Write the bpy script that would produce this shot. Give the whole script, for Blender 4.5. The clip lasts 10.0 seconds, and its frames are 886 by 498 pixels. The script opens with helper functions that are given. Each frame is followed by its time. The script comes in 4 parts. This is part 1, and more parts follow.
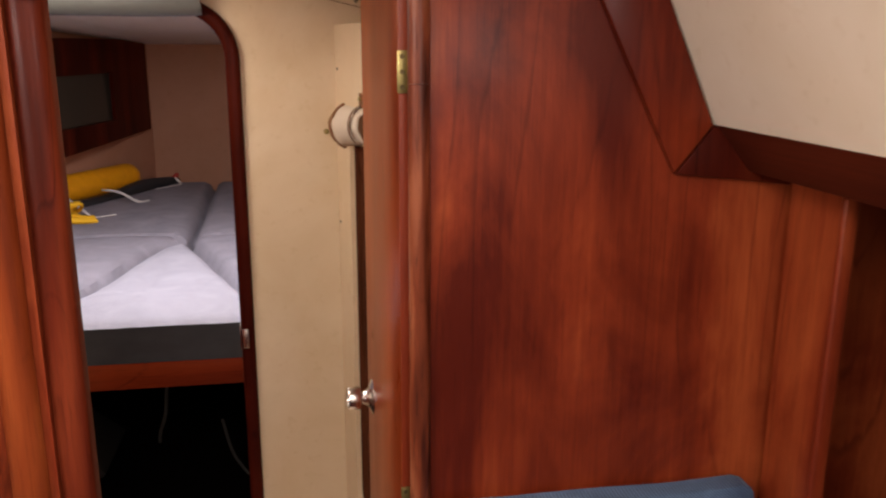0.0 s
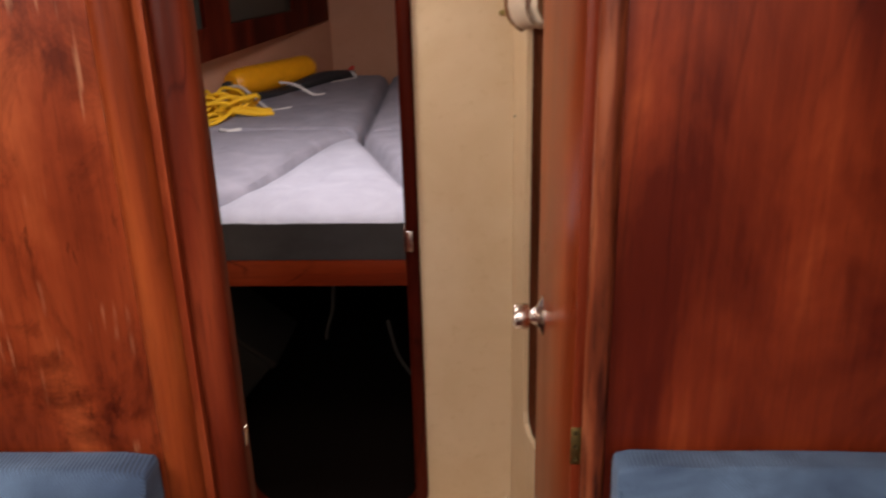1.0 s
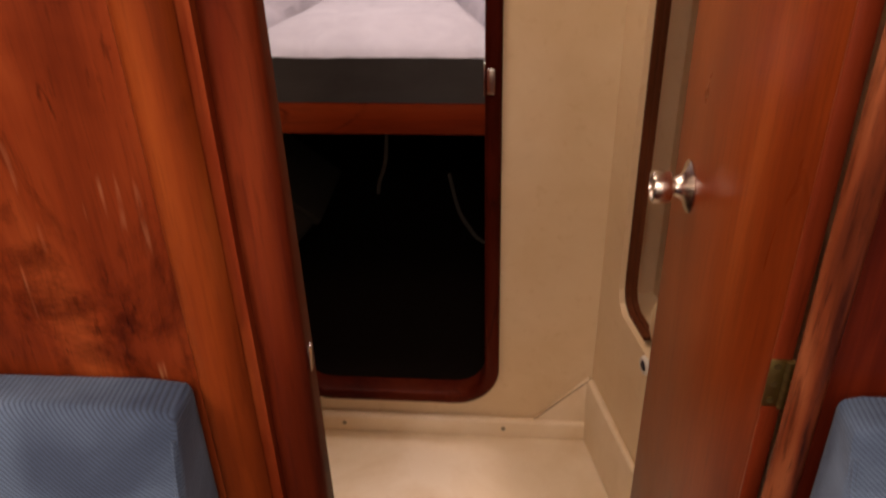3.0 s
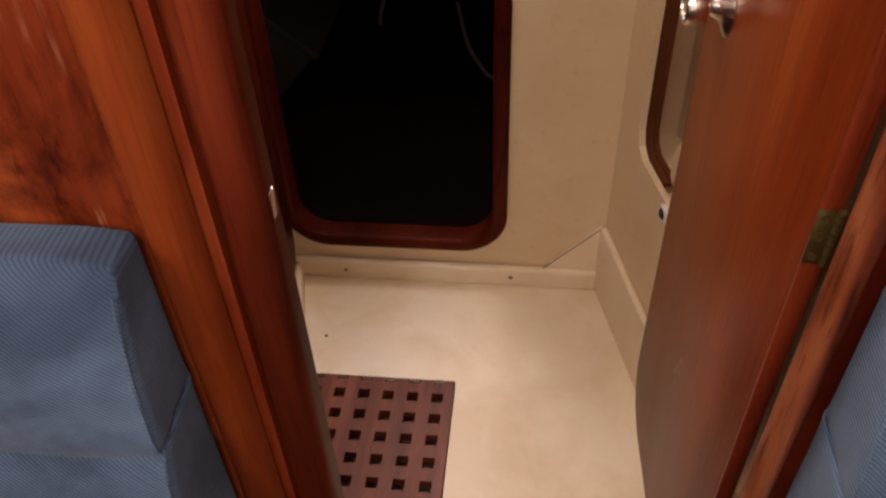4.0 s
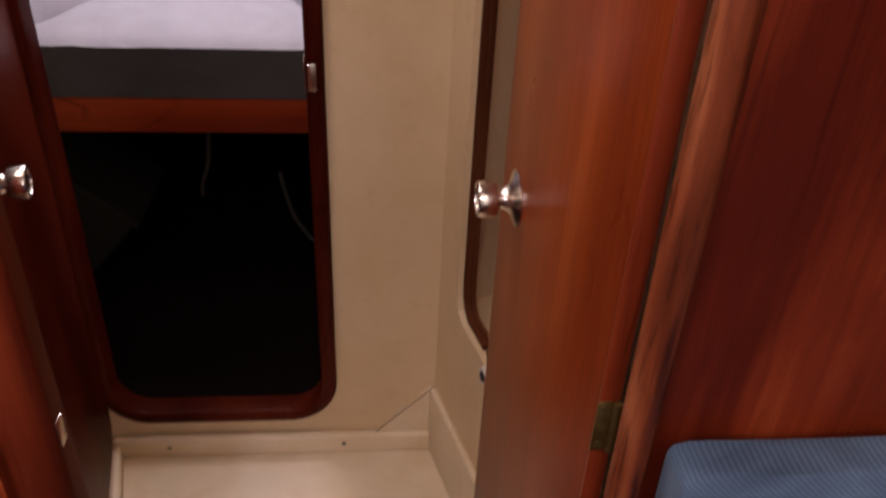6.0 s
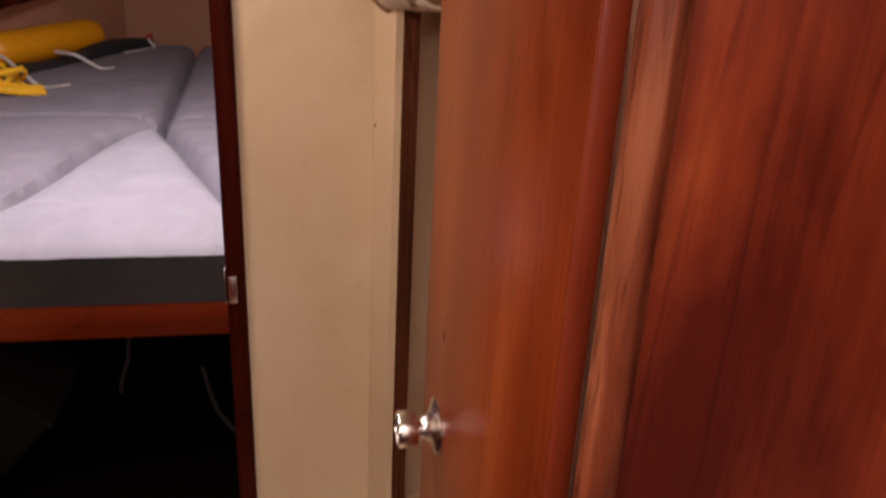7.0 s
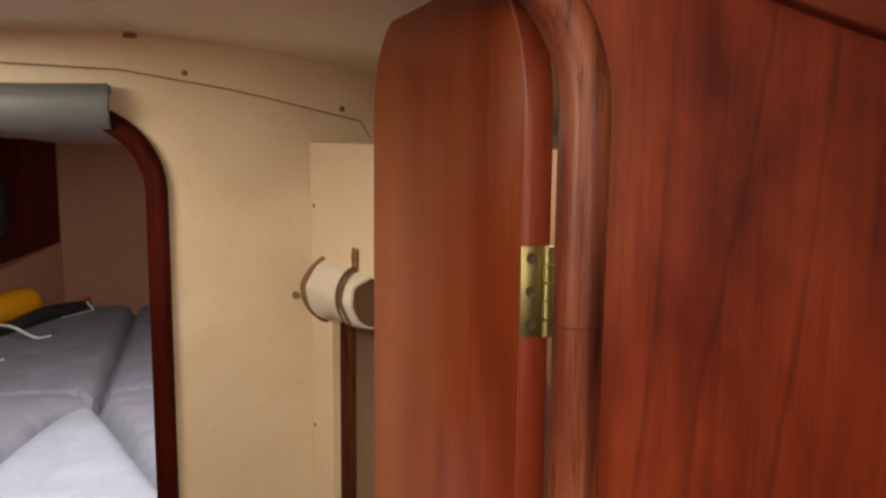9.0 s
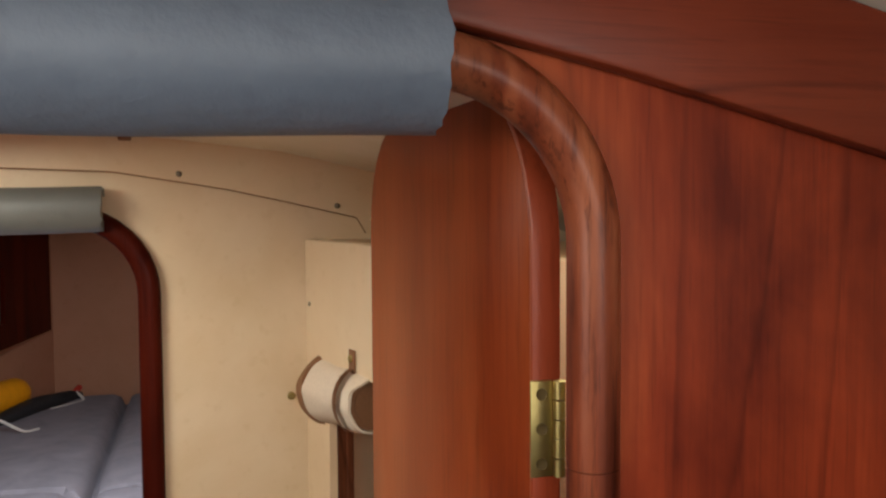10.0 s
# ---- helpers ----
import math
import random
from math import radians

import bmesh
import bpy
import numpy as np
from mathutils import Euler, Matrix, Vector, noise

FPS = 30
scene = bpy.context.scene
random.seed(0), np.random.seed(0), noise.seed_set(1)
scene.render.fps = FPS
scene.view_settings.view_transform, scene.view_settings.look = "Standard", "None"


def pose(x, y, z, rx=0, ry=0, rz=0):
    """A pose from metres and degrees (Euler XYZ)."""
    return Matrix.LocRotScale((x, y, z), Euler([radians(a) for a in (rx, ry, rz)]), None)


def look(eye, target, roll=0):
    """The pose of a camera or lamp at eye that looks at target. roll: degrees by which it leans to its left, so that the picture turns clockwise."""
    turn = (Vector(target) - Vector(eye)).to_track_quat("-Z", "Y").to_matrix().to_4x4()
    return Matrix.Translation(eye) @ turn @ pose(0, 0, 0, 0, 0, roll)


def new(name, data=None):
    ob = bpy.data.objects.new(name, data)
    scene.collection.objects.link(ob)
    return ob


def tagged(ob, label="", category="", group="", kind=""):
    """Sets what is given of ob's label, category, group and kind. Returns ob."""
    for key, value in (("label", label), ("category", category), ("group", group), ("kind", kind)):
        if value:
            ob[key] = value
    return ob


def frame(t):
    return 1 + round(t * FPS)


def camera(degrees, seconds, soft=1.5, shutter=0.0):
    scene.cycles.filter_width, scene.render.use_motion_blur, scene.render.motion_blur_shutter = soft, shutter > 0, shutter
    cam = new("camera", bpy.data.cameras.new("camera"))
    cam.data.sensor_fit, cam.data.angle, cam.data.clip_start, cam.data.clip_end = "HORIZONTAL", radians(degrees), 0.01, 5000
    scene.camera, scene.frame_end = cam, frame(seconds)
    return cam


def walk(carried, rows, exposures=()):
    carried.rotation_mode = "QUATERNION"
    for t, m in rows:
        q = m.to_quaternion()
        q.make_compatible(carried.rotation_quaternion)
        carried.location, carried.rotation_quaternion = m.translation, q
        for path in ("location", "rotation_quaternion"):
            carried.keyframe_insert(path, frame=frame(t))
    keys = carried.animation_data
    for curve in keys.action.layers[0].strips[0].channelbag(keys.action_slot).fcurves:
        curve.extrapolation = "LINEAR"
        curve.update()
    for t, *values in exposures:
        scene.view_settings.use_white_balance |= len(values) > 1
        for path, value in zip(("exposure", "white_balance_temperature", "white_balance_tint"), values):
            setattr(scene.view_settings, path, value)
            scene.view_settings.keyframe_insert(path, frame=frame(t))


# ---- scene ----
cam = camera(57.0, 10.0, soft=2.2, shutter=0.4)
PATH = [
    (0, (0.137, 0.142, 1.57), (0.462, 2.056, 1.088), 0.2),
    (0.5, (0.153, 0.242, 1.551), (0.318, 2.161, 1.013), -0.2),
    (1, (0.153, 0.329, 1.522), (0.047, 2.195, 0.811), -1.5),
    (1.5, (0.15, 0.391, 1.502), (-0.126, 2.228, 0.76), -2.5),
    (2, (0.106, 0.479, 1.489), (-0.232, 2.303, 0.739), -2.0),
    (2.5, (0.06, 0.575, 1.464), (-0.179, 2.367, 0.609), -3.0),
    (3, (0.026, 0.638, 1.415), (-0.144, 2.324, 0.353), -1.8),
    (3.2, (0.024, 0.664, 1.397), (-0.174, 2.303, 0.268), -2.3),
    (4.3, (0.053, 0.74, 1.327), (-0.14, 2.151, -0.078), -2.7),
    (4.5, (0.058, 0.736, 1.324), (-0.103, 2.141, -0.091), -2.4),
    (5, (0.058, 0.73, 1.317), (0.012, 2.145, -0.096), 0.5),
    (5.5, (0.074, 0.738, 1.342), (0.161, 2.252, 0.037), 2.0),
    (5.7, (0.076, 0.746, 1.366), (0.197, 2.33, 0.152), 2.4),
    (6.8, (0.09, 0.774, 1.466), (0.407, 2.56, 0.622), 3.1),
    (7, (0.094, 0.783, 1.494), (0.437, 2.594, 0.717), 2.9),
    (7.2, (0.093, 0.78, 1.515), (0.463, 2.614, 0.813), 2.75),
    (7.5, (0.096, 0.784, 1.537), (0.514, 2.645, 0.936), 2.4),
    (8, (0.094, 0.785, 1.571), (0.552, 2.665, 1.067), 1.6),
    (8.5, (0.096, 0.782, 1.596), (0.572, 2.684, 1.199), 1.1),
    (9, (0.097, 0.778, 1.628), (0.59, 2.697, 1.355), 0.6),
    (9.5, (0.099, 0.787, 1.651), (0.602, 2.715, 1.476), 0.0),
    (10, (0.097, 0.801, 1.661), (0.608, 2.733, 1.566), -0.4),
]
EXPOSURES = [(0, -0.02, 6900, 19), (1, -0.12, 6950, 18), (1.5, -0.18, 7450, 22), (2, -0.22, 8200, 27), (3, -0.37, 8800, 29), (4.5, -0.29, 7150, 21),
             (5.5, -0.62, 7050, 27), (7, -0.22, 7250, 29), (7.5, -0.22, 7000, 20), (8.5, -0.17, 6850, 4), (10, -0.05, 6450, 6)]
walk(cam, [(t, look(eye, target, roll)) for t, eye, target, roll in PATH], EXPOSURES)

# ---- world and lights ----
world = bpy.data.worlds.new("world")
scene.world = world
world.use_nodes = True
wn, wl = world.node_tree.nodes, world.node_tree.links
sky = wn.new("ShaderNodeTexSky")
sky.sky_type, sky.sun_disc, sky.sun_elevation, sky.sun_rotation = "NISHITA", False, radians(40), radians(120)
wl.new(sky.outputs[0], wn["Background"].inputs[0])
wn["Background"].inputs[1].default_value = 0.1


def area_lamp(name, eye, target, sx, sy, watts, colour):
    data = bpy.data.lights.new(name, "AREA")
    data.shape, data.size, data.size_y, data.energy, data.color = "RECTANGLE", sx, sy, watts, colour
    ob = new(name, data)
    ob.matrix_world = look(eye, target)
    return ob


area_lamp("berth_hatch_light", (-0.25, 2.55, 1.745), (-0.25, 2.551, 0), 0.44, 0.44, 22, (0.93, 0.93, 1.0))
area_lamp("saloon_hatch_light", (-0.1, 0.30, 1.862), (-0.1, 0.301, 0), 0.52, 0.46, 15.0, (1.0, 0.96, 0.92))
area_lamp("companionway_light", (0.0, -1.98, 1.42), (0.05, 0.6, 1.3), 0.6, 0.6, 5, (1.0, 0.95, 0.9))
area_lamp("port_window_light", (-1.145, 0.35, 1.62), (-0.2, 0.85, 1.50), 0.8, 0.16, 19.5, (1.0, 0.96, 0.93))
area_lamp("starboard_window_light", (0.632, 0.15, 1.575), (-0.1, 0.75, 1.48), 0.8, 0.16, 7, (1.0, 0.96, 0.93))
area_lamp("passage_hatch_light", (-0.45, 1.64, 1.752), (-0.40, 1.65, 0), 0.30, 0.40, 9.0, (1.0, 0.94, 0.84))
# unseen fill lamp, added to brighten the gap behind the open door
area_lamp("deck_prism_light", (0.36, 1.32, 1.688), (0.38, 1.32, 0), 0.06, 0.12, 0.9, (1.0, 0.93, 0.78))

# ---- materials ----


def material(name, rough=0.5, metal=0.0, coat=0.0):
    m = bpy.data.materials.new(name)
    m.use_nodes = True
    b = m.node_tree.nodes["Principled BSDF"]
    b.inputs["Roughness"].default_value = rough
    b.inputs["Metallic"].default_value = metal
    b.inputs["Coat Weight"].default_value = coat
    b.inputs["Coat Roughness"].default_value = 0.12
    return m, m.node_tree.nodes, m.node_tree.links, b


def coords(n, l, scale, turn=(0, 0, 0)):
    tc = n.new("ShaderNodeTexCoord")
    mp = n.new("ShaderNodeMapping")
    mp.inputs["Scale"].default_value = scale
    mp.inputs["Rotation"].default_value = [radians(a) for a in turn]
    l.new(tc.outputs["Object"], mp.inputs["Vector"])
    return mp.outputs["Vector"]


def noise_tex(n, l, vec, scale, detail=4.0, rough=0.55, distortion=0.0):
    t = n.new("ShaderNodeTexNoise")
    t.inputs["Scale"].default_value, t.inputs["Detail"].default_value = scale, detail
    t.inputs["Roughness"].default_value, t.inputs["Distortion"].default_value = rough, distortion
    l.new(vec, t.inputs["Vector"])
    return t.outputs["Fac"]


def ramp(n, l, fac, stops):
    r = n.new("ShaderNodeValToRGB")
    e = r.color_ramp.elements
    while len(e) < len(stops):
        e.new(0.5)
    for el, (p, c) in zip(e, stops):
        el.position, el.color = p, (*c, 1.0)
    l.new(fac, r.inputs["Fac"])
    return r.outputs["Color"]


def mix(n, l, kind, fac, a, b):
    m = n.new("ShaderNodeMix")
    m.data_type, m.blend_type = "RGBA", kind
    if isinstance(fac, float):
        m.inputs["Factor"].default_value = fac
    else:
        l.new(fac, m.inputs["Factor"])
    for sock, v in ((m.inputs["A"], a), (m.inputs["B"], b)):
        if isinstance(v, tuple):
            sock.default_value = (*v, 1.0)
        else:
            l.new(v, sock)
    return m.outputs["Result"]


def bump(n, l, b, height, strength, distance):
    k = n.new("ShaderNodeBump")
    k.inputs["Strength"].default_value, k.inputs["Distance"].default_value = strength, distance
    l.new(height, k.inputs["Height"])
    l.new(k.outputs["Normal"], b.inputs["Normal"])


def wood(name, dark, mid, light, along="z", rough=0.38, coat=0.02, wear=0.0, figure=0.6, gloss=0.1, sharp=0.0, veined=0.8, fine=1.0, relief=0.07, streak=0.2):
    """Varnished mahogany: broad flame figure, soft fibres, fine pores and, where asked, scuffed streaks."""
    m, n, l, b = material(name, rough, 0.0, coat)
    b.inputs["Specular IOR Level"].default_value = gloss

    def stretch(k):
        return coords(n, l, {"z": (1, 1, k), "x": (k, 1, 1), "y": (1, k, 1)}[along])

    def calc(kind, a, v):
        k = n.new("ShaderNodeMath")
        k.operation = kind
        for sock, q in zip(k.inputs, (a, v)):
            if isinstance(q, float):
                sock.default_value = q
            else:
                l.new(q, sock)
        return k.outputs[0]

    fibre = noise_tex(n, l, stretch(0.045), 85.0, 5.0, 0.65, 0.2)
    flame = noise_tex(n, l, stretch(0.13), 6.5 * fine, 1.5, 0.4, 0.5)
    blot = noise_tex(n, l, stretch(0.45 if fine == 1.0 else 0.2), 4.6 * fine, 5.0, 0.6, 0.8)
    pores = noise_tex(n, l, stretch(0.04), 260.0, 3.0, 0.6)
    tone = calc("ADD", calc("MULTIPLY", blot, figure * 0.75), calc("MULTIPLY", flame, 0.85 - figure * 0.75))
    tone = calc("ADD", tone, calc("MULTIPLY", fibre, 0.15))
    col = ramp(n, l, tone, [(0.385 + sharp, dark), (0.5, mid), (0.615 - sharp, light)])
    # thin dark veins that follow the growth rings, broken into stretches
    growth = noise_tex(n, l, stretch(0.14), 4.2 * fine, 1.0, 0.35, 0.45)
    ring = calc("FRACT", calc("ADD", calc("MULTIPLY", growth, 9.0), calc("MULTIPLY", fibre, 0.25)), 0.0)
    vein = ramp(n, l, ring, [(0.41, (1, 1, 1)), (0.48, (0.36, 0.27, 0.27)), (0.53, (1, 1, 1))])
    where = noise_tex(n, l, stretch(0.25), 8.0, 3.0, 0.6, 0.4)
    here = ramp(n, l, where, [(0.47, (0, 0, 0)), (0.60, (1, 1, 1))])
    col = mix(n, l, "MULTIPLY", calc("MULTIPLY", here, veined), col, vein)
    big = noise_tex(n, l, stretch(0.6), 2.3, 3.0, 0.55, 1.2)
    col = mix(n, l, "MULTIPLY", 0.42, col, ramp(n, l, big, [(0.34, (0.58, 0.49, 0.48)), (0.53, (1, 1, 1)), (0.70, (1.2, 1.3, 1.25))]))
    col = mix(n, l, "MULTIPLY", 0.28, col, ramp(n, l, pores, [(0.34, (0.4, 0.34, 0.32)), (0.45, (1, 1, 1))]))
    dash = noise_tex(n, l, stretch(0.07), 150.0, 4.0, 0.7, 0.3)
    col = mix(n, l, "MULTIPLY", streak, col, ramp(n, l, dash, [(0.34, (0.30, 0.24, 0.23)), (0.47, (1, 1, 1)), (0.62, (1, 1, 1)), (0.72, (1.35, 1.45, 1.5))]))
    if wear:
        # cloudy dark stains, scattered nicks and long pale scratches
        cloud = noise_tex(n, l, coords(n, l, (1, 1, 0.6)), 11.0, 7.0, 0.72, 0.6)
        col = mix(n, l, "MULTIPLY", min(0.9, wear * 2), col, ramp(n, l, cloud, [(0.36, (0.34, 0.27, 0.27)), (0.50, (1, 1, 1))]))
        patch = noise_tex(n, l, coords(n, l, (1, 1, 1)), 7.0, 3.0, 0.5)
        spots = ramp(n, l, patch, [(0.45, (0, 0, 0)), (0.57, (1, 1, 1))])
        sc = noise_tex(n, l, coords(n, l, (1, 1, 0.07), (0, 14, 0)), 95.0, 2.0, 0.5, 0.3)
        line = ramp(n, l, sc, [(0.62, (0, 0, 0)), (0.69, (1, 1, 1))])
        col = mix(n, l, "MIX", calc("MULTIPLY", calc("MULTIPLY", line, spots), min(1.0, wear * 1.6)), col, (0.36, 0.15, 0.075))
        dk = noise_tex(n, l, coords(n, l, (1, 1, 0.2), (0, 9, 0)), 90.0, 3.0, 0.7, 0.3)
        nick = calc("MULTIPLY", ramp(n, l, patch, [(0.34, (1, 1, 1)), (0.50, (0.1, 0.1, 0.1))]), 0.7)
        col = mix(n, l, "MULTIPLY", nick, col, ramp(n, l, dk, [(0.33, (0.25, 0.19, 0.17)), (0.40, (1, 1, 1))]))
    l.new(col, b.inputs["Base Color"])
    rr = n.new("ShaderNodeMapRange")
    rr.inputs["To Min"].default_value, rr.inputs["To Max"].default_value = rough - 0.08, rough + 0.14
    l.new(blot, rr.inputs["Value"])
    l.new(rr.outputs[0], b.inputs["Roughness"])
    bump(n, l, b, fibre, relief, 0.002)
    return m


def paint(name, colour, rough=0.4, grime=(0.82, 0.74, 0.6), amount=0.5, grain=160.0, relief=0.05, coat=0.0, specks=0.3):
    """Painted or moulded surface with faint mottling, stains and a slight orange peel."""
    m, n, l, b = material(name, rough, 0.0, coat)
    v = coords(n, l, (1, 1, 1))
    big = noise_tex(n, l, v, 3.5, 5.0, 0.6, 0.4)
    fine = noise_tex(n, l, v, grain, 3.0, 0.6)
    dots = noise_tex(n, l, v, 45.0, 2.0, 0.5)
    col = mix(n, l, "MULTIPLY", amount, colour, ramp(n, l, big, [(0.35, grime), (0.6, (1, 1, 1))]))
    col = mix(n, l, "MULTIPLY", specks, col, ramp(n, l, dots, [(0.25, grime), (0.4, (1, 1, 1))]))
    l.new(col, b.inputs["Base Color"])
    bump(n, l, b, fine, relief, 0.002)
    return m


def cloth(name, colour, shade, pitch=0.005, turn=(0, 0, 0), rib=0.6, sheen=0.0, brushed=6.0, pile=0.16):
    """Ribbed upholstery: slanting twill lines over a slightly blotchy pile."""
    m, n, l, b = material(name, 0.9)
    b.inputs["Sheen Weight"].default_value = sheen
    b.inputs["Sheen Roughness"].default_value = 0.45
    b.inputs["Sheen Tint"].default_value = (0.75, 0.85, 1.0, 1.0)
    v = coords(n, l, (1, 1, 1), turn)
    w = n.new("ShaderNodeTexWave")
    w.bands_direction = "Z"
    w.inputs["Scale"].default_value, w.inputs["Distortion"].default_value = 0.314 / pitch, 0.5
    w.inputs["Detail"].default_value = 1.0
    l.new(v, w.inputs["Vector"])
    blot = ramp(n, l, noise_tex(n, l, v, brushed, 4.0, 0.6, 0.7), [(0.5 - pile, (0, 0, 0)), (0.5 + pile, (1, 1, 1))])
    fuzz = noise_tex(n, l, v, 700.0, 2.0, 0.6)
    col = mix(n, l, "MIX", blot, shade, colour)
    col = mix(n, l, "MULTIPLY", rib, col, ramp(n, l, w.outputs["Fac"], [(0.0, (0.42, 0.43, 0.46)), (0.6, (1, 1, 1))]))
    col = mix(n, l, "MULTIPLY", 0.4, col, ramp(n, l, fuzz, [(0.3, (0.7, 0.7, 0.7)), (0.6, (1, 1, 1))]))
    l.new(col, b.inputs["Base Color"])
    bump(n, l, b, w.outputs["Fac"], 0.35, 0.002)
    return m


def plain(name, colour, rough=0.5, metal=0.0, relief=0.0, grain=200.0, gloss=0.5):
    m, n, l, b = material(name, rough, metal)
    b.inputs["Specular IOR Level"].default_value = gloss
    f = noise_tex(n, l, coords(n, l, (1, 1, 1)), grain, 3.0, 0.6)
    dim = tuple(c * 0.72 for c in colour)
    l.new(mix(n, l, "MIX", f, dim, colour), b.inputs["Base Color"])
    if relief:
        bump(n, l, b, f, relief, 0.002)
    return m


WOOD = wood("mahogany_panel", (0.085, 0.0092, 0.0035), (0.20, 0.0275, 0.0083), (0.345, 0.068, 0.019), veined=0.52, figure=0.7, gloss=0.17, streak=0.08)
WOOD_WORN = wood("worn_mahogany_panel", (0.095, 0.0125, 0.0042), (0.195, 0.031, 0.0092), (0.295, 0.06, 0.0175), wear=0.42, veined=0.3, figure=0.74, gloss=0.1, streak=0.1)
WOOD_TRIM = wood("mahogany_trim", (0.064, 0.0118, 0.005), (0.178, 0.038, 0.0142), (0.30, 0.088, 0.037), rough=0.36, figure=0.25, gloss=0.22, sharp=0.02, veined=0.2, fine=5.0, streak=0.8)
WOOD_JAMB = wood("jamb_mahogany", (0.115, 0.0165, 0.0043), (0.218, 0.038, 0.0093), (0.31, 0.067, 0.0165), rough=0.4, figure=0.35, fine=2.5, veined=0.15, streak=0.12)
WOOD_DOOR = wood("mahogany_door", (0.115, 0.0155, 0.004), (0.195, 0.0315, 0.0076), (0.27, 0.055, 0.014), rough=0.28, coat=0.0, figure=0.5, gloss=0.06, veined=0.2, relief=0.006, streak=0.25)
WOOD_LIP = wood("door_lipping", (0.11, 0.014, 0.005), (0.20, 0.028, 0.009), (0.28, 0.05, 0.018), rough=0.35, figure=0.2, gloss=0.3)
# dark mahogany; also stands for shaded wood in hull locker and starboard recess
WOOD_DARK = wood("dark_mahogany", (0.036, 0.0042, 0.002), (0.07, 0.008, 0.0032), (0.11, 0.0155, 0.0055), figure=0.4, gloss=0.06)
WOOD_FRAME = wood("locker_frame_wood", (0.05, 0.015, 0.007), (0.10, 0.03, 0.013), (0.17, 0.053, 0.024), figure=0.4)
WOOD_X = wood("mahogany_board", (0.055, 0.0072, 0.0036), (0.122, 0.0175, 0.007), (0.19, 0.034, 0.0125), along="x", figure=0.45, gloss=0.2)
WOOD_Y = wood("mahogany_cornice", (0.04, 0.006, 0.003), (0.075, 0.012, 0.005), (0.12, 0.02, 0.008), along="y", figure=0.4)
WOOD_RAIL = wood("berth_rail_wood", (0.115, 0.0125, 0.0038), (0.185, 0.023, 0.006), (0.25, 0.039, 0.0105), along="x", figure=0.3)
TEAK = wood("grating_teak", (0.09, 0.021, 0.0105), (0.165, 0.042, 0.021), (0.24, 0.07, 0.037), along="y", rough=0.4, coat=0.0, gloss=0.2, fine=3.0, veined=0.1)
CREAM = paint("cream_bulkhead_paint", (0.74, 0.585, 0.39), 0.5)
CREAM_WALL = paint("cream_moulded_wall", (0.77, 0.60, 0.40), 0.42, amount=0.4)
GELCOAT = paint("cream_floor_gelcoat", (0.86, 0.735, 0.565), 0.44, (0.74, 0.62, 0.42), 0.6, 260.0, 0.08, coat=0.04, specks=0.08)
LINER = paint("headliner_vinyl", (0.80, 0.74, 0.62), 0.6, amount=0.3)
SIDE_LINER = paint("cabin_side_vinyl", (0.70, 0.58, 0.44), 0.55, amount=0.3, grain=90.0)
FORE_LINER = paint("forepeak_liner", (0.52, 0.27, 0.17), 0.8, amount=0.4)
FORE_CEIL = paint("forepeak_ceiling_vinyl", (0.90, 0.83, 0.77), 0.6, amount=0.15)
VINYL = paint("locker_lining_vinyl", (0.68, 0.49, 0.33), 0.7, amount=0.4)
BLUE = cloth("blue_ribbed_velour", (0.118, 0.198, 0.315), (0.04, 0.074, 0.138), 0.0034, (0, -40, 0), 0.85, 0.14, brushed=4.5, pile=0.13)
GREY = cloth("grey_mattress_velour", (0.31, 0.297, 0.338), (0.16, 0.152, 0.177), 0.004, (90, 0, 40), 0.1, brushed=9.0, pile=0.42)
# the wings' velour again, lightened for the hatch light on the wedge
GREY_LIT = cloth("lit_grey_velour", (0.375, 0.372, 0.42), (0.24, 0.238, 0.27), 0.004, (90, 0, -40), 0.08, brushed=9.0, pile=0.42)
# boxing cloth with the shade of the unlit berth front in its colour
GREY_SHADED = cloth("shaded_mattress_boxing", (0.045, 0.045, 0.05), (0.028, 0.028, 0.031), 0.005, (0, 40, 0), 0.6)
FOAM = paint("grey_pipe_foam", (0.135, 0.16, 0.20), 0.52, (0.50, 0.52, 0.56), 0.8, 110.0, 0.5)
FOAM_2 = paint("greenish_pipe_foam", (0.15, 0.155, 0.14), 0.5, (0.66, 0.68, 0.7), 0.5, 260.0, 0.2)
CHROME = plain("satin_nickel", (0.80, 0.73, 0.67), 0.26, 1.0)
BRASS = plain("aged_brass", (0.42, 0.33, 0.13), 0.42, 1.0, 0.1, 90.0)
STEEL = plain("dull_screw_steel", (0.30, 0.26, 0.19), 0.5, 0.9)
SCREW_BROWN = plain("tarnished_brass_screw", (0.14, 0.095, 0.035), 0.5, 0.7)
HOLE = plain("screw_recess", (0.02, 0.018, 0.015), 0.9)
CANVAS = plain("off_white_canvas", (0.80, 0.67, 0.52), 0.85, 0.0, 0.3, 300.0)
STRAP = plain("brown_webbing", (0.27, 0.125, 0.055), 0.8, 0.0, 0.4, 400.0)
YELLOW = plain("yellow_fender_pvc", (0.90, 0.38, 0.008), 0.4, 0.0, 0.1, 30.0)
YELLOW_ROPE = plain("yellow_rope", (0.92, 0.52, 0.01), 0.7, 0.0, 0.6, 500.0)
WHITE_CORD = plain("white_cord", (0.72, 0.70, 0.66), 0.8)
# pale line, coloured dark for the shade it hangs in
SHADED_CORD = plain("shaded_cord", (0.035, 0.033, 0.03), 0.9)
